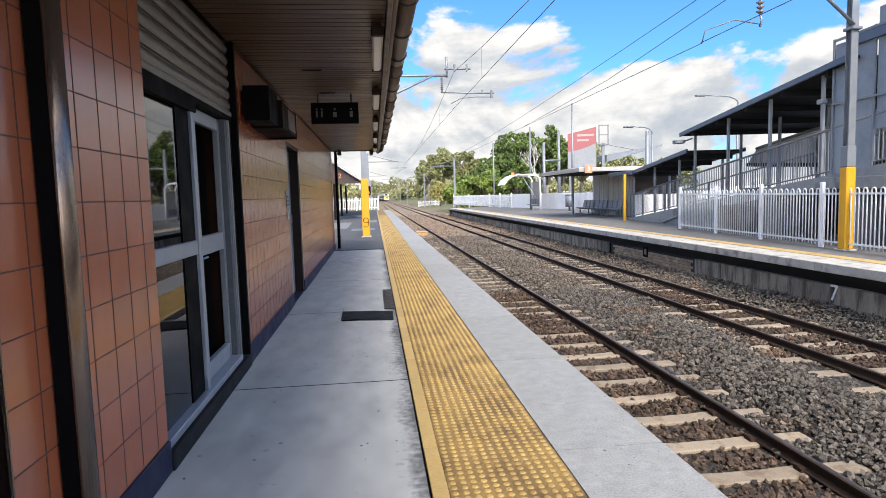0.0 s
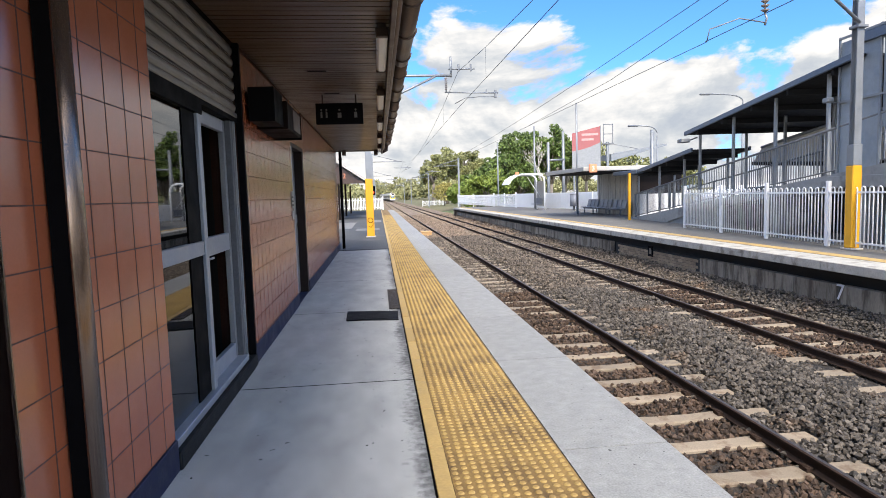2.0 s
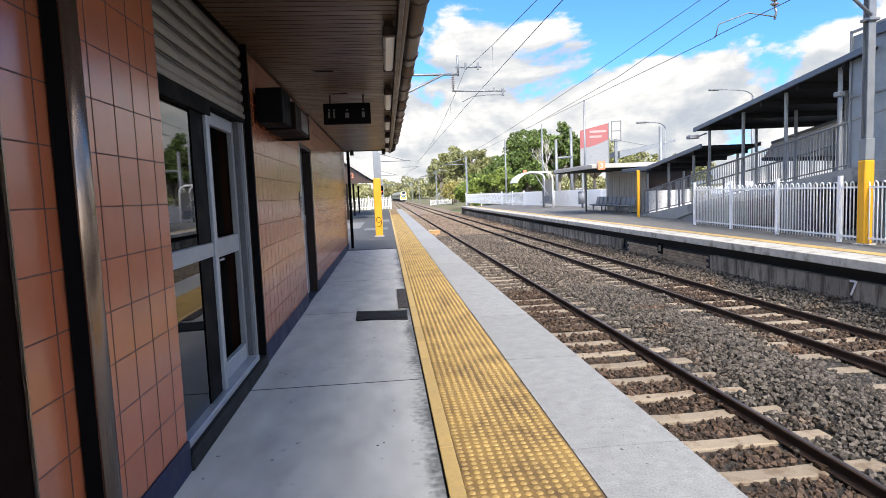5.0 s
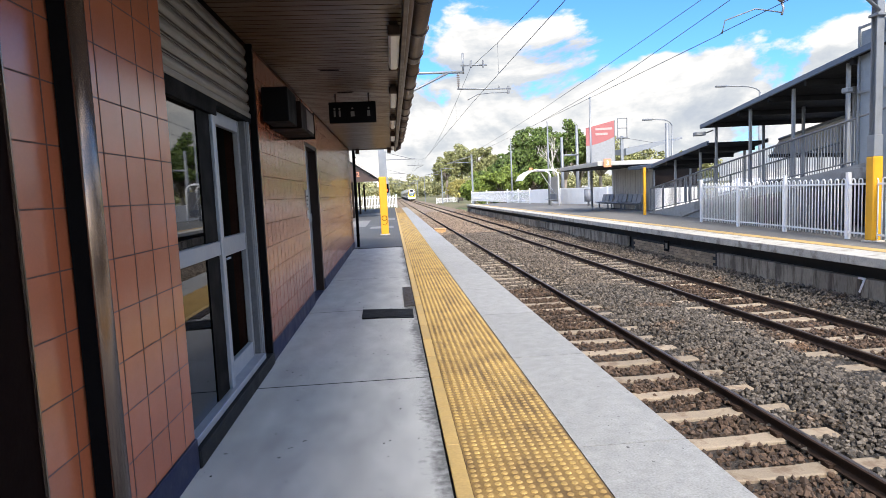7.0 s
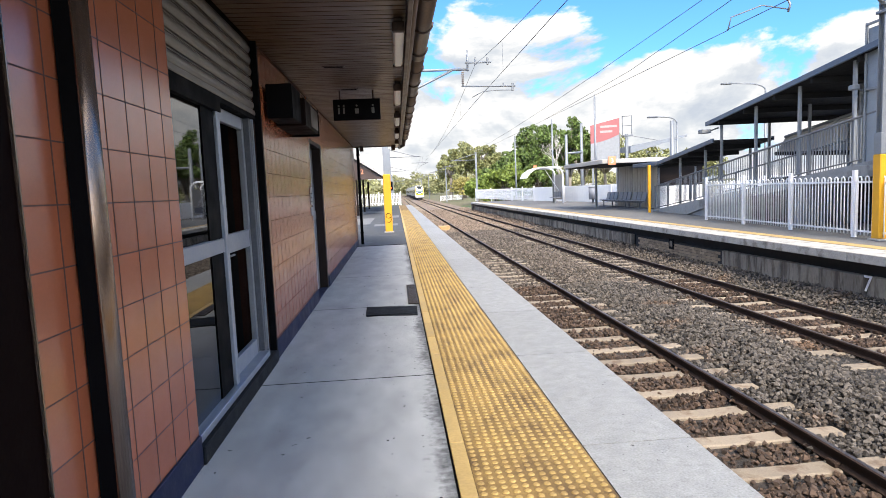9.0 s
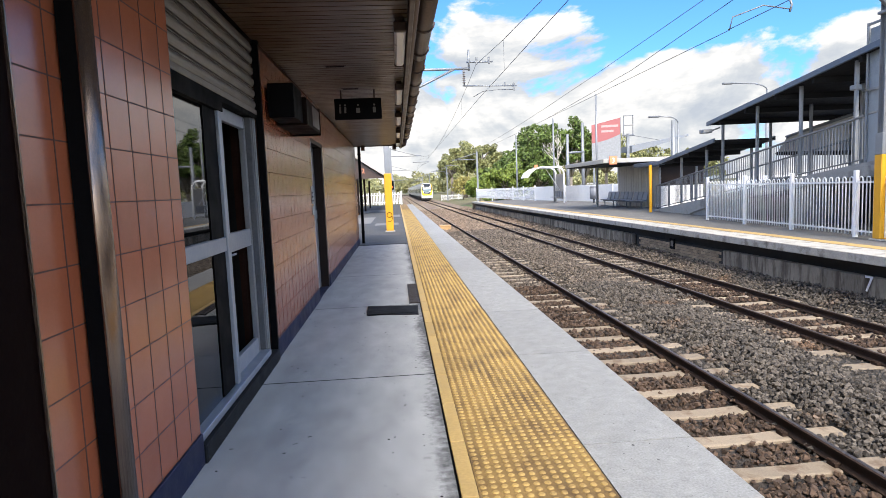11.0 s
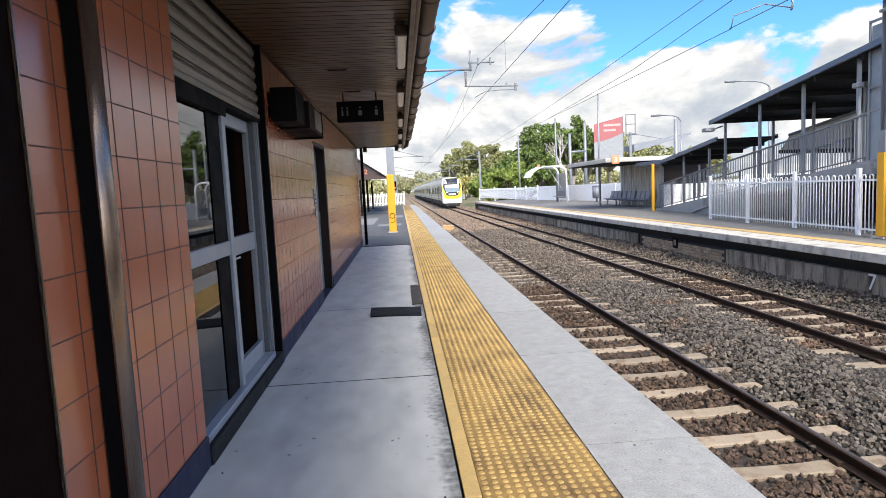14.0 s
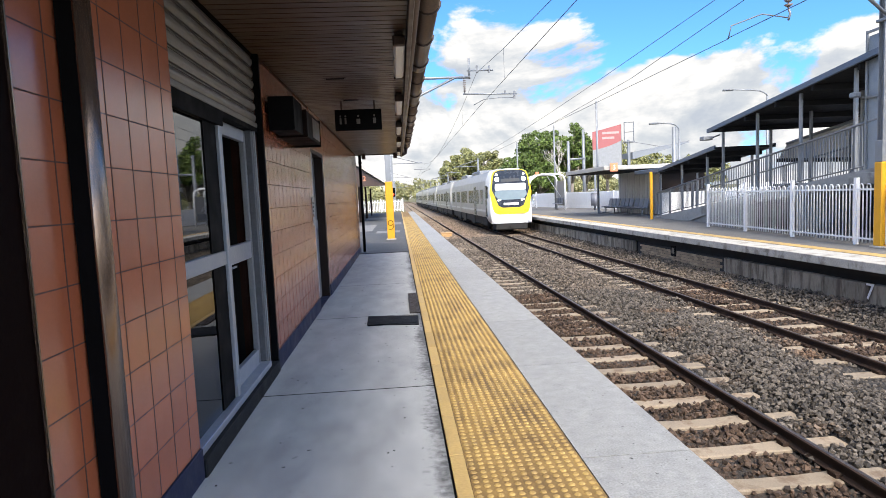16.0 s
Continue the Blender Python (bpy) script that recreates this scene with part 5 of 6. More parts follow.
def build_pole(name, label, x, y, z0, top, r, category="pole", group="", arm=None):
    p = thing(name, label, category, group, at=pose(x, y, z0))
    part("shaft", tb((0, 0, 0), (0, 0, top - z0), r, n=8, r2=r * 0.7), M_GALV, p)
    part("foot", bx(-r * 1.6, -r * 1.6, 0, r * 1.6, r * 1.6, 0.03), M_GALVD, p)
    if arm:
        h = top - z0
        pts = [(0, 0, h - 0.05)] + [(arm * (1 - math.cos(k * math.pi / 10)), 0, h - 0.05 + 0.55 * math.sin(k * math.pi / 10)) for k in range(1, 6)] + [(arm * 1.9, 0, h + 0.56)]
        part("arm", pipe(B(), pts, 0.05, 6), M_GALV, p)
        s = 1 if arm > 0 else -1
        part("lantern", bx(arm * 1.9 - 0.12 + s * 0.3 - 0.3, -0.13, h + 0.46, arm * 1.9 + 0.12 + s * 0.3 + 0.3, 0.13, h + 0.60, bevel=0.05), M_GALVD, p, "grey lantern head")
    return p


build_pole("light_pole", "slim grey pole on the opposite platform", 13.24, 50.0, FZ, 6.9, 0.09, "pole", "poles on the platform")
build_pole("light_pole", "slim grey pole beside the shelter", 13.54, 40.0, FZ, 7.3, 0.085, "pole", "poles on the platform")
build_pole("light_pole", "slim grey pole near the platform's end", 13.3, 66.0, -1.3, 7.0, 0.1, "pole", "poles on the platform")
build_pole("street_lamp", "grey street lamp with a curved arm beyond the ramp", 28.7, 45.0, -1.3, 8.0, 0.11, "street lamp", "street lamps", arm=-1.5)
build_pole("street_lamp", "grey street lamp with a curved arm in the car park", 22.6, 47.0, -1.3, 5.9, 0.09, "street lamp", "street lamps", arm=-0.9)
build_pole("steel_column", "square grey column behind the fence", 21.25, 45.0, -1.3, 5.9, 0.22, "column", "columns behind the fence")
build_pole("steel_column", "tall pale column behind the shelter", 17.32, 60.0, -1.3, 6.4, 0.2, "column", "columns behind the fence")
build_pole("steel_column", "tall pale column behind the shelter", 19.2, 61.0, -1.3, 7.6, 0.2, "column", "columns behind the fence")


def build_floodlight():
    f = thing("floodlight", "small grey floodlight on the canopy post", "floodlight", at=FM @ pose(0.95, 8.9, 3.15))
    part("head", bx(-0.55, -0.1, -0.08, -0.2, 0.25, 0.06, bevel=0.02), M_GALV, f)
    part("arm", tb((-0.2, 0.05, 0), (0.1, 0.0, 0.1), 0.025), M_GALVD, f)


build_floodlight()

# ---- near platform mast and second awning ----
M_NEAR = build_mast("galvanised overhead line mast with a yellow painted foot", Matrix.Translation((-0.30, 20.9, 0)), 2.0, 7.2, 0.108, sleeve=False)


def build_near_cantilever():
    c = thing("cantilever", "galvanised cantilever arm with registration tube over the near track", "cantilever", "overhead line cantilevers", at=Matrix.Translation((-0.30, 20.9, 0)))
    part("main_tube", tb((0.1, -0.15, 5.42), (2.95, -0.15, 5.42), 0.045), M_GALV, c)
    part("brace", tb((0.1, -0.15, 4.35), (2.4, -0.15, 5.40), 0.04), M_GALV, c)
    part("upright", tb((2.93, -0.15, 5.36), (2.93, -0.15, 6.05), 0.035), M_GALV, c)
    part("upper_arm", tb((2.85, -0.15, 5.64), (3.75, -0.15, 5.64), 0.028), M_GALV, c)
    for x in (3.2, 3.62):
        part("clamp", bx(x - 0.03, -0.19, 5.56, x + 0.03, -0.11, 5.80, bevel=0.006), M_GALVD, c)
    part("registration_tube", tb((2.70, -0.15, 4.86), (4.55, -0.15, 4.82), 0.026), M_GALV, c)
    part("drop", tb((2.75, -0.15, 4.84), (2.75, -0.15, 5.44), 0.022), M_GALV, c)
    insulator("insulator", (0.15, -0.15, 5.42), (0.75, -0.15, 5.42), c, n=6)
    insulator("insulator", (2.75, -0.15, 5.34), (2.75, -0.15, 4.92), c, r=0.06, n=6)
    part("end_bracket", bx(4.42, -0.17, 4.66, 4.50, -0.13, 4.92, bevel=0.006), M_GALVD, c)
    part("end_bracket", bx(4.12, -0.17, 4.80, 4.17, -0.13, 4.94, bevel=0.006), M_GALVD, c)
    part("steady_arm", pipe(B(), [(4.45, -0.15, 4.69), (3.9, -0.15, 4.70), (3.4, -0.15, 4.66), (3.05, -0.15, 4.48)], 0.014, 6), M_GALVD, c)


build_near_cantilever()


def build_second_awning():
    a = thing("platform_awning", "open gabled platform awning with a dark roof and red number", "awning", at=pose(0, 0, 0))
    bm = B()
    for (x0, z0, x1, z1) in ((-2.6, 3.62, -0.75, 2.35), (-2.6, 3.62, -4.4, 2.35)):
        v = [bm.verts.new(p) for p in ((x0, 37.8, z0), (x1, 37.8, z1), (x1, 60, z1), (x0, 60, z0), (x0, 37.8, z0 + 0.1), (x1, 37.8, z1 + 0.1), (x1, 60, z1 + 0.1), (x0, 60, z0 + 0.1))]
        for f in ((0, 1, 2, 3), (7, 6, 5, 4), (0, 4, 5, 1), (1, 5, 6, 2), (2, 6, 7, 3), (3, 7, 4, 0)):
            bm.faces.new([v[i] for i in f])
    part("roof", bm, M_DARK, a, "dark sheet gable roof")
    bm = B()
    v = [bm.verts.new(p) for p in ((-4.2, 38.0, 2.4), (-0.95, 38.0, 2.4), (-2.6, 38.0, 3.55), (-4.2, 38.15, 2.4), (-0.95, 38.15, 2.4), (-2.6, 38.15, 3.55))]
    for f in ((0, 1, 2), (5, 4, 3), (0, 3, 4, 1), (1, 4, 5, 2), (2, 5, 3, 0)):
        bm.faces.new([v[i] for i in f])
    part("gable", bm, M_FASCIA, a, "brown gable panel")
    part("figure", text_mesh("2", 0.42, M_ORANGE), None, a, at=pose(-2.05, 37.97, 2.72, 90, 0, 0))
    for x1 in (-0.72, -4.42):
        bm = B()
        q = [bm.verts.new(p) for p in ((-2.6, 37.74, 3.63), (x1, 37.74, 2.36), (x1, 37.74, 2.50), (-2.6, 37.74, 3.78), (-2.6, 37.8, 3.63), (x1, 37.8, 2.36), (x1, 37.8, 2.50), (-2.6, 37.8, 3.78))]
        for f in ((0, 1, 2, 3), (7, 6, 5, 4), (0, 4, 5, 1), (1, 5, 6, 2), (2, 6, 7, 3), (3, 7, 4, 0)):
            bm.faces.new([q[i] for i in f])
        part("barge_board", bm, M_CREAM, a, "pale barge board")
    part("eave_beam", bx(-4.3, 37.9, 2.25, -0.85, 38.1, 2.4), M_FASCIA, a)
    part("gutter", tb((-0.75, 37.7, 2.36), (-0.75, 60, 2.36), 0.08), M_BLACK, a)
    for y in (38.3, 46, 54):
        for x in (-2.45, -3.9):
            part("post", bx(x - 0.07, y - 0.07, 0, x + 0.07, y + 0.07, 2.4), M_DARK, a)


build_second_awning()

for i, (x, y, h) in enumerate(((-0.6, 72.0, 6.5), (11.6, 86.0, 6.6), (-0.9, 120.0, 6.5), (11.4, 136.0, 6.5), (10.4, 190.0, 6.5), (-1.0, 175.0, 6.5), (10.3, 240.0, 6.5), (-1.0, 230.0, 6.5))):
    m = build_mast("galvanised overhead line mast beside the track in the distance", Matrix.Translation((x, y, -1.3)), 0, h + 1.3, 0.13, sleeve=False)
    c = thing("cantilever", "galvanised cantilever arm over the track in the distance", "cantilever", "overhead line cantilevers", at=Matrix.Translation((x, y, 0)))
    s = 1 if x < 3 else -1
    part("main_tube", tb((0, 0, 5.5), (s * 3.6, 0, 5.5), 0.05), M_GALV, c)
    part("brace", tb((0, 0, 6.4), (s * 3.2, 0, 5.5), 0.04), M_GALV, c)
    part("registration_tube", tb((s * 2.6, 0, 4.75), (s * 4.6, 0, 4.75), 0.035), M_GALV, c)
    part("steady_arm", pipe(B(), [(s * 4.6, 0, 4.75), ((3.0 if s > 0 else 6.6) - x, 0, 4.36 if s > 0 else 4.24)], 0.02, 6), M_GALVD, c)


def build_wires():
    def sag(name, label, pts, r):
        bm = B()
        rings = []
        for p in pts:
            rings.append([bm.verts.new((p[0] + r * math.cos(q * math.tau / 5), p[1], p[2] + r * math.sin(q * math.tau / 5))) for q in range(5)])
        if abs(pts[0][1] - pts[-1][1]) < 0.01:
            for ring, p in zip(rings, pts):
                for q, v in enumerate(ring):
                    v.co = (p[0] + r * math.cos(q * math.tau / 5), p[1] + r * math.sin(q * math.tau / 5), p[2])
        for u, v in zip(rings, rings[1:]):
            for q in range(5):
                bm.faces.new((u[q], v[q], v[(q + 1) % 5], u[(q + 1) % 5]))
        w = new(name, mesh_of(name, bm, M_WIRE))
        tagged(w, label, "wire", "overhead wires")
    masts = [-30.0, 20.75, 72.0, 120.0, 175.0, 230.0, 300.0]
    for k, (a, b) in enumerate(zip(masts, masts[1:])):
        s0, s1 = 3.0 + 0.12 * (-1) ** k, 3.0 - 0.12 * (-1) ** k
        sag("contact_wire", "taut contact wire above the near track", [(s0, a, 4.36), (s1, b, 4.36)], 0.0075)
        n = 10
        sag("catenary_wire", "sagging catenary wire above the near track", [(s0 + (s1 - s0) * t / n, a + (b - a) * t / n, 5.55 - 4.6 * (t / n) * (1 - t / n)) for t in range(n + 1)], 0.0075)
        for t in (1, 3, 5, 7, 9):
            y = a + (b - a) * t / n
            x = s0 + (s1 - s0) * t / n
            sag("dropper_wire", "thin dropper between contact and catenary wires", [(x, y, 4.36), (x, y, 5.55 - 4.6 * (t / n) * (1 - t / n))], 0.004)
    masts = [-40.0, 11.6, 86.0, 136.0, 190.0, 240.0, 300.0]
    for k, (a, b) in enumerate(zip(masts, masts[1:])):
        sag("contact_wire", "taut contact wire above the far track", [(6.62, a, 4.24), (6.58, b, 4.24)], 0.0075)
        n = 10
        sag("catenary_wire", "sagging catenary wire above the far track", [(6.6, a + (b - a) * t / n, 5.14 - 2.7 * (t / n) * (1 - t / n)) for t in range(n + 1)], 0.0075)
    sag("feeder_wire", "feeder wire that dips to the far track", [(6.7, -20, 6.2), (6.7, 11.0, 4.86), (6.7, 16.75, 4.48), (6.61, 26, 4.245)], 0.0075)

build_wires()

# ---- small things along the line ----
def build_track_box():
    b = thing("track_box", "weathered tan trackside junction box on the ballast", "junction box", at=pose(2.84, 36.7, -1.12))
    tan = material("weathered_tan_plastic", (0.50, 0.30, 0.13), 0.7)
    part("body", bx(-0.32, -0.35, 0, 0.32, 0.35, 0.26, bevel=0.04), tan, b)
    part("lid", bx(-0.34, -0.37, 0.26, 0.34, 0.37, 0.31, bevel=0.02), tan, b)


build_track_box()


def build_scrawl():
    s = thing("painted_scrawl", "black looped scrawl sprayed on a yellow mast foot", "graffiti", at=pose(-0.30, 20.9 - 0.132, 0.42))
    bm = B()
    pts = [(0.085 * math.cos(a), 0, 0.16 + 0.085 * math.sin(a)) for a in [k * math.tau / 14 for k in range(15)]]
    pipe(bm, pts + [(0.085, 0, 0.0), (0.02, 0, -0.08), (-0.06, 0, -0.05)], 0.011, 5)
    part("stroke", bm, M_BLACK, s)


build_scrawl()


def build_signal():
    s = thing("rail_signal", "black rail signal showing a red light", "signal", at=pose(-0.55, 68.0, -1.3))
    part("post", tb((0, 0, 0), (0, 0, 3.0), 0.07), M_GALVD, s)
    part("head", bx(-0.22, -0.12, 2.9, 0.22, 0.12, 3.9, bevel=0.04), M_BLACK, s)
    part("lamp", tb((0, -0.14, 3.2), (0, -0.11, 3.2), 0.11, n=14), glow_material("red_signal_light", (1.0, 0.05, 0.02), 3.0), s, "lit red lamp")


build_signal()


def build_car(at, paint, label):
    c = thing("parked_car", label, "car", "parked cars", at=at)
    prof = [(-2.1, 0.35), (-2.15, 0.75), (-1.3, 0.95), (-0.55, 1.42), (0.9, 1.46), (1.75, 1.0), (2.1, 0.9), (2.12, 0.35)]
    bm = B()
    a = [bm.verts.new((-0.86 if z < 1.1 else -0.68, y, z)) for y, z in prof]
    b = [bm.verts.new((0.86 if z < 1.1 else 0.68, y, z)) for y, z in prof]
    bm.faces.new(a)
    bm.faces.new(b[::-1])
    for k in range(len(prof)):
        bm.faces.new((a[k], b[k], b[(k + 1) % len(prof)], a[(k + 1) % len(prof)]))
    bmesh.ops.bevel(bm, geom=bm.edges[:], offset=0.06, segments=2, affect="EDGES")
    part("body", bm, paint, c)
    for s in (-1, 1):
        part("window", bx(s * 0.76 - 0.04, -0.6, 1.02, s * 0.76 + 0.04, 1.1, 1.36, bevel=0.03), M_TRG_CAR, c, "dark side window")
        for y in (-1.3, 1.3):
            w = part("wheel", tb((s * 0.70, y, 0.32), (s * 0.88, y, 0.32), 0.32, n=16), M_BLACK, c)
            part("rim", tb((s * 0.87, y, 0.32), (s * 0.89, y, 0.32), 0.19, n=12), M_GALV, w)
    part("windscreen", bx(-0.62, -1.12, 1.0, 0.62, -0.72, 1.3, bevel=0.05), M_TRG_CAR, c)


def build_sail():
    s = thing("cantilever_canopy", "pale grey cantilevered canopy beyond the shelter", "canopy", at=pose(0, 62.0, 0))
    x0, z0, x1, z1 = 24.77, 4.91, 30.93, 6.03
    bm = B()
    v = [bm.verts.new(p) for p in ((x0, 0, z0 - 0.5), (x1, 0, z1 - 0.1), (x1, 0, z1 + 0.12), (x0, 0, z0 + 0.25), (x0, 3, z0 - 0.3), (x1, 3, z1 - 0.1), (x1, 3, z1 + 0.12), (x0, 3, z0 + 0.25))]
    for f in ((0, 1, 2, 3), (7, 6, 5, 4), (0, 4, 5, 1), (1, 5, 6, 2), (2, 6, 7, 3), (3, 7, 4, 0)):
        bm.faces.new([v[i] for i in f])
    part("deck", bm, M_GALV, s, "pale grey sheet")
    part("mast", bx(x0 - 0.1, 1.0, -1.3, x0 + 0.15, 1.25, z0 + 1.6), M_GALV, s)
    part("stay", tb((x0, 1.1, z0 + 1.5), (x0 + (x1 - x0) * 0.6, 1.1, z0 + 0.75), 0.03), M_GALVD, s)


build_sail()


def build_portal():
    p = thing("portal_beam", "pale steel beam between two tall columns", "beam", at=pose(17.32, 60.0, 4.55))
    part("beam", tb((-0.1, 0, 0), (2.0, 1.0, 0.1), 0.11), M_GALV, p)


build_portal()

M_TRG_CAR = material("dark_car_glass", (0.02, 0.022, 0.025), 0.25)
M_CARW = material("white_car_paint", (0.75, 0.76, 0.78), 0.25, vary=0.04)
M_CARB = material("blue_car_paint", (0.08, 0.16, 0.34), 0.25, vary=0.05)
build_car(pose(17.2, 25.5, FZ, 0, 0, 88), M_CARW, "white hatchback parked behind the ramp")
build_car(pose(17.6, 22.2, FZ, 0, 0, 91), M_CARB, "blue hatchback parked behind the ramp")
build_car(pose(17.4, 18.6, FZ, 0, 0, 90), M_CARW, "white hatchback parked behind the ramp")
build_car(pose(18.5, 29.0, FZ, 0, 0, 92), M_CARW, "white hatchback parked behind the ramp")

# ---- trees and distance ----
def leaf_cloud(rng, blobs, count, size):
    """Many small tilted leaf sprays scattered through overlapping clumps."""
    c = np.array([b[:3] for b in blobs])
    r = np.array([b[3] for b in blobs])
    pick = rng.choice(len(blobs), count, p=r ** 2 / (r ** 2).sum())
    d = rng.normal(size=(count, 3))
    d /= np.linalg.norm(d, axis=1)[:, None]
    rad = r[pick] * rng.uniform(0.3, 1.05, count) ** 0.5
    p = c[pick] + d * rad[:, None] * np.array([1, 1, 0.8])
    a = rng.normal(size=(count, 3))
    a /= np.linalg.norm(a, axis=1)[:, None]
    b = np.cross(a, rng.normal(size=(count, 3)))
    b /= np.linalg.norm(b, axis=1)[:, None]
    s = size * rng.uniform(0.6, 1.4, count)[:, None]
    v = np.stack([p - a * s, p + b * s * 0.55, p + a * s, p - b * s * 0.55], 1).reshape(-1, 3)
    f = np.arange(count * 4).reshape(-1, 4)
    return v, f


def build_tree(x, y, h, w, mat, label, seed, base=0.25, leaves=2600, size=0.34, z0=-1.32):
    rng = np.random.default_rng(seed)
    t = thing("tree", label, "tree", "trees beside the line", at=pose(x, y, z0))
    bm = B()
    lean = rng.uniform(-0.04, 0.04, 2) * h
    fork = h * (base + 0.12)
    tube(bm, (0, 0, 0), (lean[0], lean[1], fork), 0.035 * h, 8, r2=0.022 * h)
    blobs = []
    tips = 17
    for k in range(tips):
        a = k * 2.4 + rng.uniform(-0.4, 0.4)
        rr = w * 0.5 * math.sqrt((k + 0.5) / tips)
        high = 0.92 - 0.30 * (rr / (w * 0.5)) ** 2
        tip = Vector((math.cos(a) * rr * 0.9, math.sin(a) * rr * 0.9, h * rng.uniform(min(base + 0.15 + 0.2 * (k % 3 == 0), high - 0.08), high)))
        mid = Vector((lean[0], lean[1], fork)).lerp(tip, 0.5) + Vector((0, 0, 0.05 * h))
        tube(bm, (lean[0], lean[1], fork * 0.95), mid, 0.013 * h, 6, r2=0.008 * h)
        tube(bm, mid, tip, 0.008 * h, 5, r2=0.003 * h)
        for j in range(5):
            q = tip + Vector(rng.normal(size=3)) * 0.075 * w
            blobs.append((q.x, q.y, min(q.z, h * 0.95), w * rng.uniform(0.055, 0.125)))
    part("trunk", bm, M_BARK, t, "grey branching trunk")
    v, f = leaf_cloud(rng, blobs, leaves, size)
    part("crown", raw_mesh("crown", v.tolist(), f.tolist(), mat), None, t)
    return t


TREES = [(13.9, 101, 5.4, 5.0, M_LEAFL), (15.6, 103, 6.6, 6.0, M_LEAFL), (18.6, 101, 7.4, 6.5, M_LEAFL), (17.2, 104, 7.2, 7.0, M_LEAFD), (20.5, 108, 9.0, 8, M_LEAFD), (24.5, 112, 13.0, 9.5, M_LEAFD), (28.5, 114, 17.4, 11.0, M_LEAFD), (32.5, 112, 17.0, 10.0, M_LEAFD), (36.5, 116, 16.0, 9.5, M_LEAFD), (26, 108, 9, 8, M_LEAFD), (22, 118, 8, 9, M_LEAFD)]
for i, (x, y, h, w, m) in enumerate(TREES):
    build_tree(x, y, h, w, m, ("dense light green tree beside the line" if m is M_LEAFL else "dense dark green tree beside the line"), 20 + i, base=0.12, leaves=11000, size=0.23)
for i, (x, y, h, w) in enumerate(((16.0, 176, 15.0, 9), (20.5, 180, 19.0, 11), (25, 178, 20.5, 11), (29, 176, 14, 9))):
    build_tree(x, y, h, w, M_LEAFY, "tall olive gum tree with open crown", 50 + i, base=0.3, leaves=7000, size=0.28)
build_tree(16.5, 150, 6.0, 6.0, M_LEAFP, "small yellowish rounded tree by the fence", 61, base=0.15, leaves=4000, size=0.2)
for i, (x, y, h, w) in enumerate(((42, 118, 13, 11), (52, 120, 11, 11), (62, 120, 9, 11))):
    build_tree(x, y, h, w, M_LEAFY, "olive gum tree behind the car park", 70 + i, base=0.25, leaves=4500, size=0.3)


def build_bare_tree(x, y, h):
    t = thing("bare_tree", "pale bare-limbed gum tree before dark foliage", "tree", "trees beside the line", at=pose(x, y, -1.32))
    rng = random.Random(4)
    bm = B()

    def grow(p, d, length, r, depth):
        q = p + d * length
        tube(bm, p, q, r, 6, r2=r * 0.7)
        if depth:
            for k in range(3 if depth > 1 else 2):
                nd = (d + Vector((rng.uniform(-0.8, 0.8), rng.uniform(-0.5, 0.5), rng.uniform(-0.1, 0.5)))).normalized()
                grow(q, nd, length * rng.uniform(0.55, 0.8), r * 0.62, depth - 1)

    grow(Vector((0, 0, 0)), Vector((0.03, 0, 1)), h * 0.42, 0.15, 4)
    part("trunk", bm, material("pale_gum_bark", (0.46, 0.43, 0.39), 0.85), t, "pale smooth trunk and limbs")


build_bare_tree(27.0, 98.0, 9.6)


def build_far_woods():
    rng = np.random.default_rng(8)
    blobs = []
    for k in range(170):
        x = rng.uniform(-120, 160)
        y = rng.uniform(400, 470)
        h = rng.uniform(7, 17)
        for j in range(4):
            blobs.append((x + rng.normal() * 3, y + rng.normal() * 3, -1.3 + h * rng.uniform(0.3, 0.9), rng.uniform(2.2, 4.2)))
    for k in range(26):
        x = rng.uniform(-34, -9)
        y = rng.uniform(150, 330)
        h = rng.uniform(6, 11)
        for j in range(4):
            blobs.append((x + rng.normal() * 2, y + rng.normal() * 2, -1.3 + h * rng.uniform(0.25, 0.85), rng.uniform(1.8, 3.0)))
    v, f = leaf_cloud(rng, blobs, 90000, 0.75)
    tagged(new("distant_woods", raw_mesh("distant_woods", v.tolist(), f.tolist(), M_LEAFF)), "distant belt of pale green gum trees", "woods", kind="stuff")


build_far_woods()

# ---- train ----
M_TRW = material("train_white_paint", (0.64, 0.64, 0.63), 0.42, vary=0.06)
M_TRS = material("train_silver_side", (0.42, 0.41, 0.39), 0.38, metal=0.35, vary=0.12, scale=2)
M_TRY = material("train_yellow_paint", (0.80, 0.55, 0.008), 0.35, vary=0.04)
M_TRB = material("train_black_glass", (0.018, 0.02, 0.026), 0.25, vary=0.1)
M_TRG = material("train_window_glass", (0.05, 0.055, 0.06), 0.25, vary=0.1)
M_UNDER = material("train_underframe", (0.02, 0.019, 0.018), 0.8)
M_HEAD = glow_material("lit_headlamp", (1.0, 0.96, 0.88), 4.0)
M_SCREEN = material("train_windscreen", (0.19, 0.24, 0.26), 0.1, vary=0.1)


def body_section(w, top, flat):
    """Half-width w, roof height top: the body's outline, from the left sill over the roof to the right sill."""
    s = [(-w * 0.97, 0.95), (-w, 1.25), (-w, 2.6), (-w * 0.95, 3.15), (-w * 0.78, top - 0.16), (-w * 0.4, top - 0.03)]
    return s + [(-x, z) for x, z in s[::-1]]


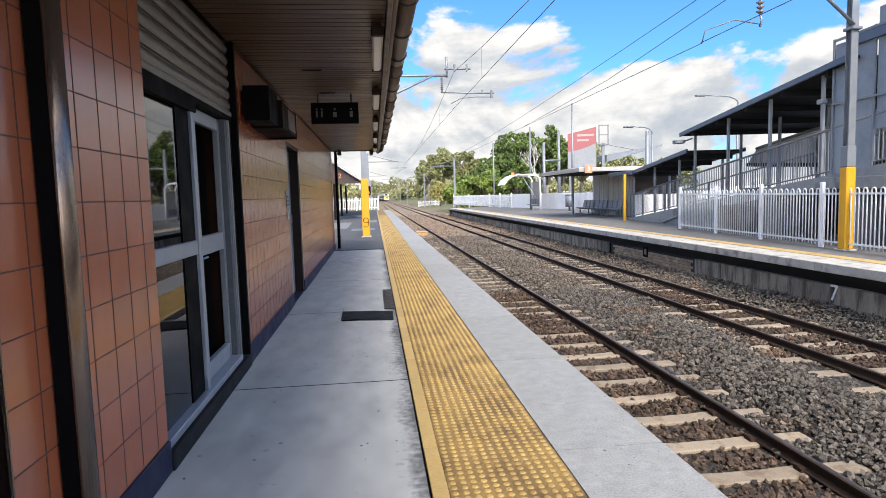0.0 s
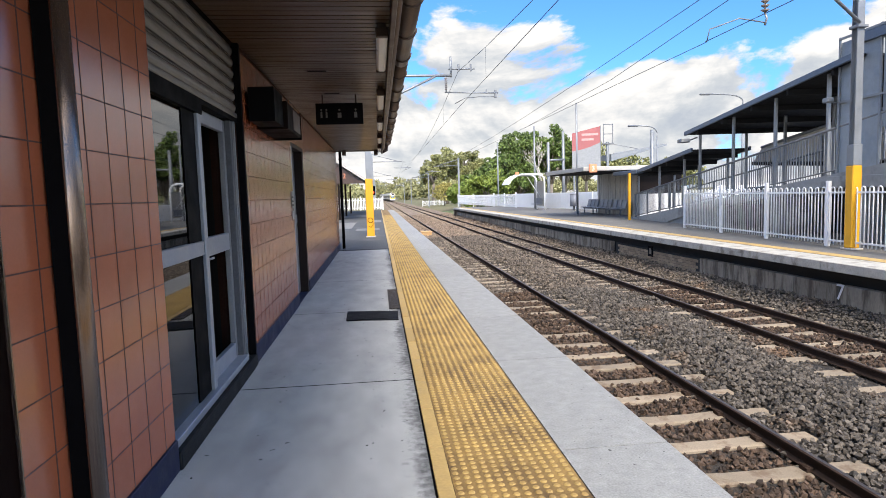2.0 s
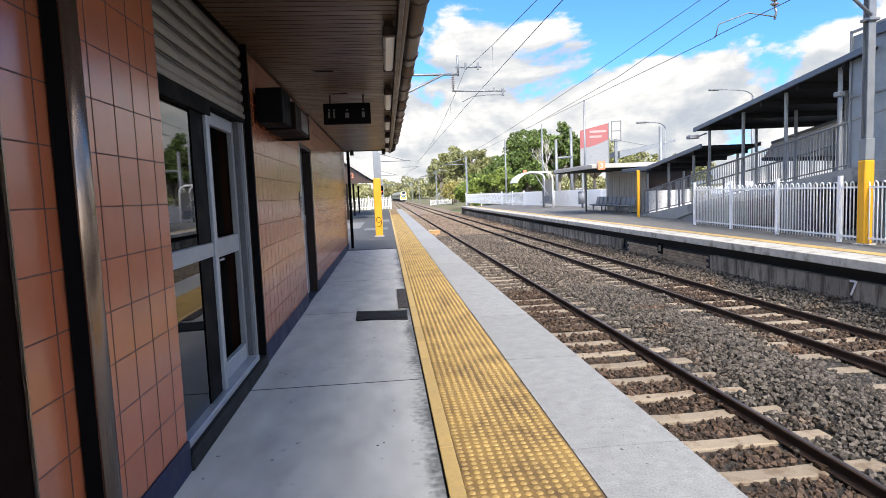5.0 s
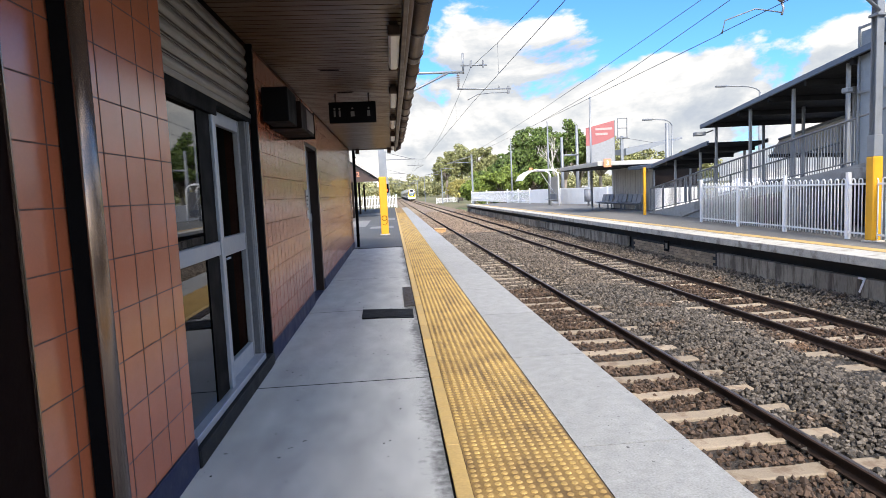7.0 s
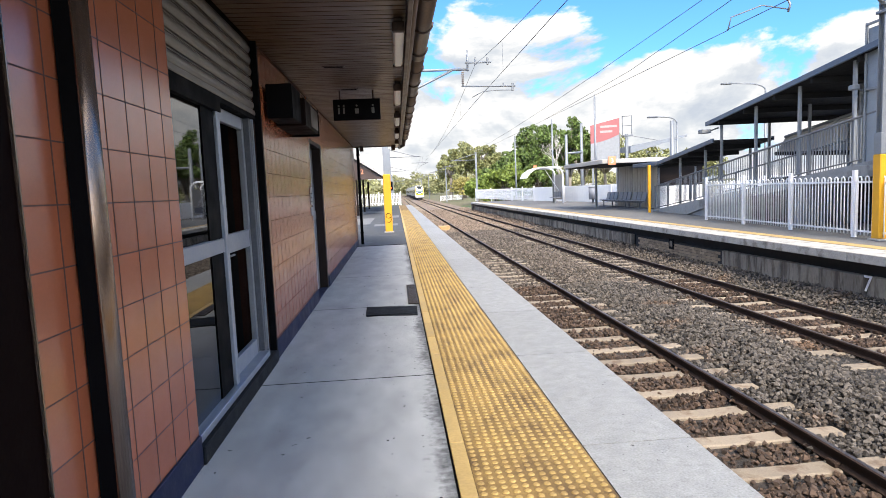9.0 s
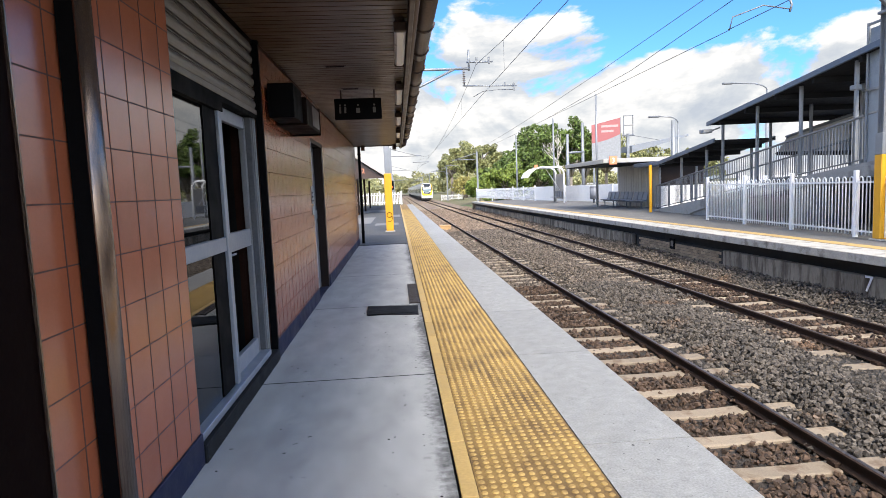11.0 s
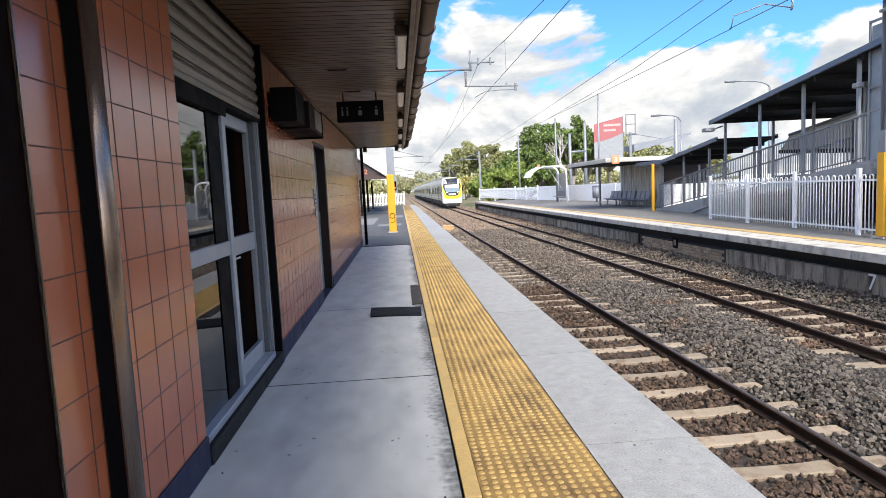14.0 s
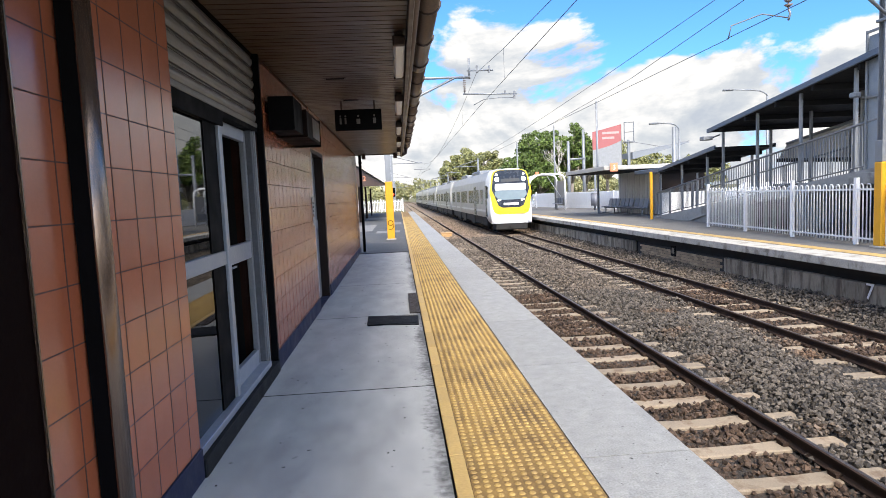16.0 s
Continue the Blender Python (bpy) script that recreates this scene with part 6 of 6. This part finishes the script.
def build_train():
    t = thing("commuter_train", "silver commuter train with a yellow and white front, headlamps lit", "train")
    W, TOP, CAR = 1.31, 3.86, 24.2
    for c in range(6):
        y0 = 1.6 + c * (CAR + 0.35) if c else 1.6
        y1 = (c + 1) * (CAR + 0.35) - 0.35
        bm = B()
        extrude_profile(bm, body_section(W, TOP, 0), [(0, y0, 0, 0), (0, y1, 0, 0)])
        car = part("car", bm, M_TRS, t, "silver car body")
        part("roof_unit", bx(-0.8, y0 + 6, TOP - 0.1, 0.8, y0 + 10, TOP + 0.16, bevel=0.05), M_GALV, car)
        part("roof_unit", bx(-0.8, y0 + 14, TOP - 0.1, 0.8, y0 + 18, TOP + 0.16, bevel=0.05), M_GALV, car)
        part("underframe", bx(-W * 0.9, y0 + 0.3, 0.45, W * 0.9, y1 - 0.3, 0.96, bevel=0.02), M_UNDER, car)
        for q in (3.0, 8.5, 12.5):
            part("equipment_box", bx(-W * 0.95, y0 + q + 3.0, 0.32, -W * 0.2, y0 + q + 4.6, 0.9, bevel=0.03), M_UNDER, car)
        wy = y0 + 1.2
        wins = [(1.0, 2.0), (3.0, 4.2), (5.6, 6.9), (7.0, 8.3), (9.6, 10.9), (11.0, 12.3), (12.4, 13.7), (15.0, 16.3), (16.4, 17.7), (19.5, 20.8), (21.0, 22.0)]
        for a, b in wins:
            if y0 + b < y1 - 0.3:
                for s in (-1, 1):
                    part("window", bx(s * W - 0.012, y0 + a, 1.75, s * W + 0.012, y0 + b, 2.65), M_TRG, car, "dark side window")
        for a in (4.35, 14.0, 18.0):
            for s in (-1, 1):
                part("door", bx(s * W - 0.015, y0 + a, 1.0, s * W + 0.018, y0 + a + 0.95, 2.85, bevel=0.01), M_TRG if a == 4.35 else M_TRS, car, "sliding passenger door")
        part("side_stripe", bx(-W - 0.006, y0, 1.28, -W + 0.01, y1, 1.40), M_TRW, car, "pale waist stripe")
        for yy in (y0 + 2.6, y1 - 3.0):
            bg = part("bogie", bx(-1.0, yy - 1.4, 0.30, 1.0, yy + 1.4, 0.62, bevel=0.05), M_UNDER, car)
            for q in (-1.1, 1.1):
                for s in (-1, 1):
                    part("wheel", tb((s * 0.5, yy + q, 0.42), (s * 0.64, yy + q, 0.42), 0.42, n=16), M_UNDER, bg)
    # shaped nose: rings from the body to the front face
    nose = B()
    full = body_section(W, TOP, 0)
    rings = []
    for y, sx, sz, zl in ((1.6, 1.0, 1.0, 0.95), (0.9, 0.99, 0.995, 0.74), (0.35, 0.965, 0.985, 0.64), (0.08, 0.92, 0.96, 0.60)):
        ring = []
        for x, z in full:
            zz = 1.6 + (z - 1.6) * sz
            if z < 1.0:
                zz = zl
            lean = (zz - 1.0) * 0.10 if y < 1.0 else 0.0
            ring.append(nose.verts.new((x * sx, y + max(0, lean), zz)))
        rings.append(ring)
    n = len(full)
    for a, b in zip(rings, rings[1:]):
        for k in range(n):
            f = nose.faces.new((a[k], b[k], b[(k + 1) % n], a[(k + 1) % n]))
            f.smooth = True
    nose.faces.new(rings[-1])
    nz = part("nose", nose, M_TRW, t, "white moulded driving cab")

    def face_plate(name, outline, y_off, mat, label):
        """A panel on the sloping front, from an outline of (x, z)."""
        bm = B()
        a = [bm.verts.new((x, 0.08 + max(0, (z - 1.0) * 0.10) - y_off, z)) for x, z in outline]
        b = [bm.verts.new((x, 0.08 + max(0, (z - 1.0) * 0.10) + 0.03, z)) for x, z in outline]
        bm.faces.new(a)
        for k in range(len(a)):
            bm.faces.new((a[k], b[k], b[(k + 1) % len(a)], a[(k + 1) % len(a)]))
        return part(name, bm, mat, nz, label)

    def rounded(w_low, w_mid, w_top, z0, z1, r=0.25):
        pts = [(-w_low + r, z0), (w_low - r, z0)]
        pts += [(w_low - r * 0.3, z0 + r * 0.3), (w_low, z0 + r), (w_mid, (z0 + z1) / 2), (w_top, z1 - r), (w_top - r * 0.3, z1 - r * 0.3), (w_top - r, z1)]
        return pts + [(-x, z) for x, z in pts[:1:-1]]

    face_plate("yellow_surround", rounded(1.10, 1.235, 1.08, 1.14, 3.72, 0.35), 0.012, M_TRY, "bright yellow surround")
    face_plate("black_mask", rounded(0.84, 1.115, 1.0, 1.52, 3.70, 0.35), 0.024, M_TRB, "black glazed front mask")
    face_plate("windscreen", rounded(0.80, 0.95, 0.93, 1.98, 2.52, 0.10), 0.034, M_SCREEN, "tinted windscreen")
    face_plate("sun_blind", rounded(0.92, 0.92, 0.90, 2.53, 2.92, 0.06), 0.034, M_TRW, "white band at the top of the windscreen")
    face_plate("number_band", rounded(0.45, 0.45, 0.45, 1.66, 1.80, 0.04), 0.034, M_TRW, "white marking band")
    face_plate("destination_display", rounded(0.55, 0.55, 0.55, 3.02, 3.20, 0.04), 0.034, material("dim_display", (0.05, 0.05, 0.05), 0.4), "dim destination display")
    for s in (-1, 1):
        bm = B()
        tube(bm, (s * 0.78, 0.26, 3.17), (s * 0.78, 0.36, 3.17), 0.13, 16)
        part("headlamp", bm, M_HEAD, nz, "lit round headlamp")
        bm = B()
        tube(bm, (s * 0.80, 0.29, 3.45), (s * 0.80, 0.40, 3.45), 0.07, 12)
        part("marker_lamp", bm, M_HEAD, nz, "small lit marker lamp")
        part("lower_lamp", bx(s * 0.70 - 0.1, 0.13, 1.92, s * 0.70 + 0.1, 0.16, 1.99), M_HEAD, nz)
        part("buffer", tb((s * 1.05, -0.05, 0.78), (s * 1.05, 0.2, 0.78), 0.10, n=12), M_TRW, nz)
        part("mirror", bx(s * 1.31 - 0.02, 0.75, 2.1, s * 1.31 + 0.10, 0.85, 2.75, bevel=0.02), M_BLACK, nz)
        part("cab_door", bx(s * 1.295 - 0.015, 1.0, 1.0, s * 1.295 + 0.03, 1.58, 2.85), M_TRG, nz)
    part("skirt", bx(-0.95, 0.12, 0.22, 0.95, 1.4, 0.62, bevel=0.05), M_UNDER, nz)
    part("coupler", tb((0, 0.02, 0.42), (0, 0.5, 0.42), 0.10), M_UNDER, nz)
    return t


TRAIN = build_train()


def motions():
    """The train runs in along the far track at a steady pace."""
    rows = [
        (0.0, 314.0), (3.0, 263.0), (5.0, 231.5), (7.0, 200.5), (9.0, 168.5), (10.2, 147.0), (11.5, 123.0), (12.5, 104.6), (13.5, 85.2), (14.5, 65.0), (15.0, 54.7), (15.5, 44.3), (16.0, 34.6)]
    out = []
    for t, y in rows:
        tail = y + 70
        yaw = max(0.0, (tail - 270) * 0.022)
        out.append((t, pose(FAR_C, y, RAIL_Z, 0, 0, yaw)))
    walk(TRAIN, out)


motions()
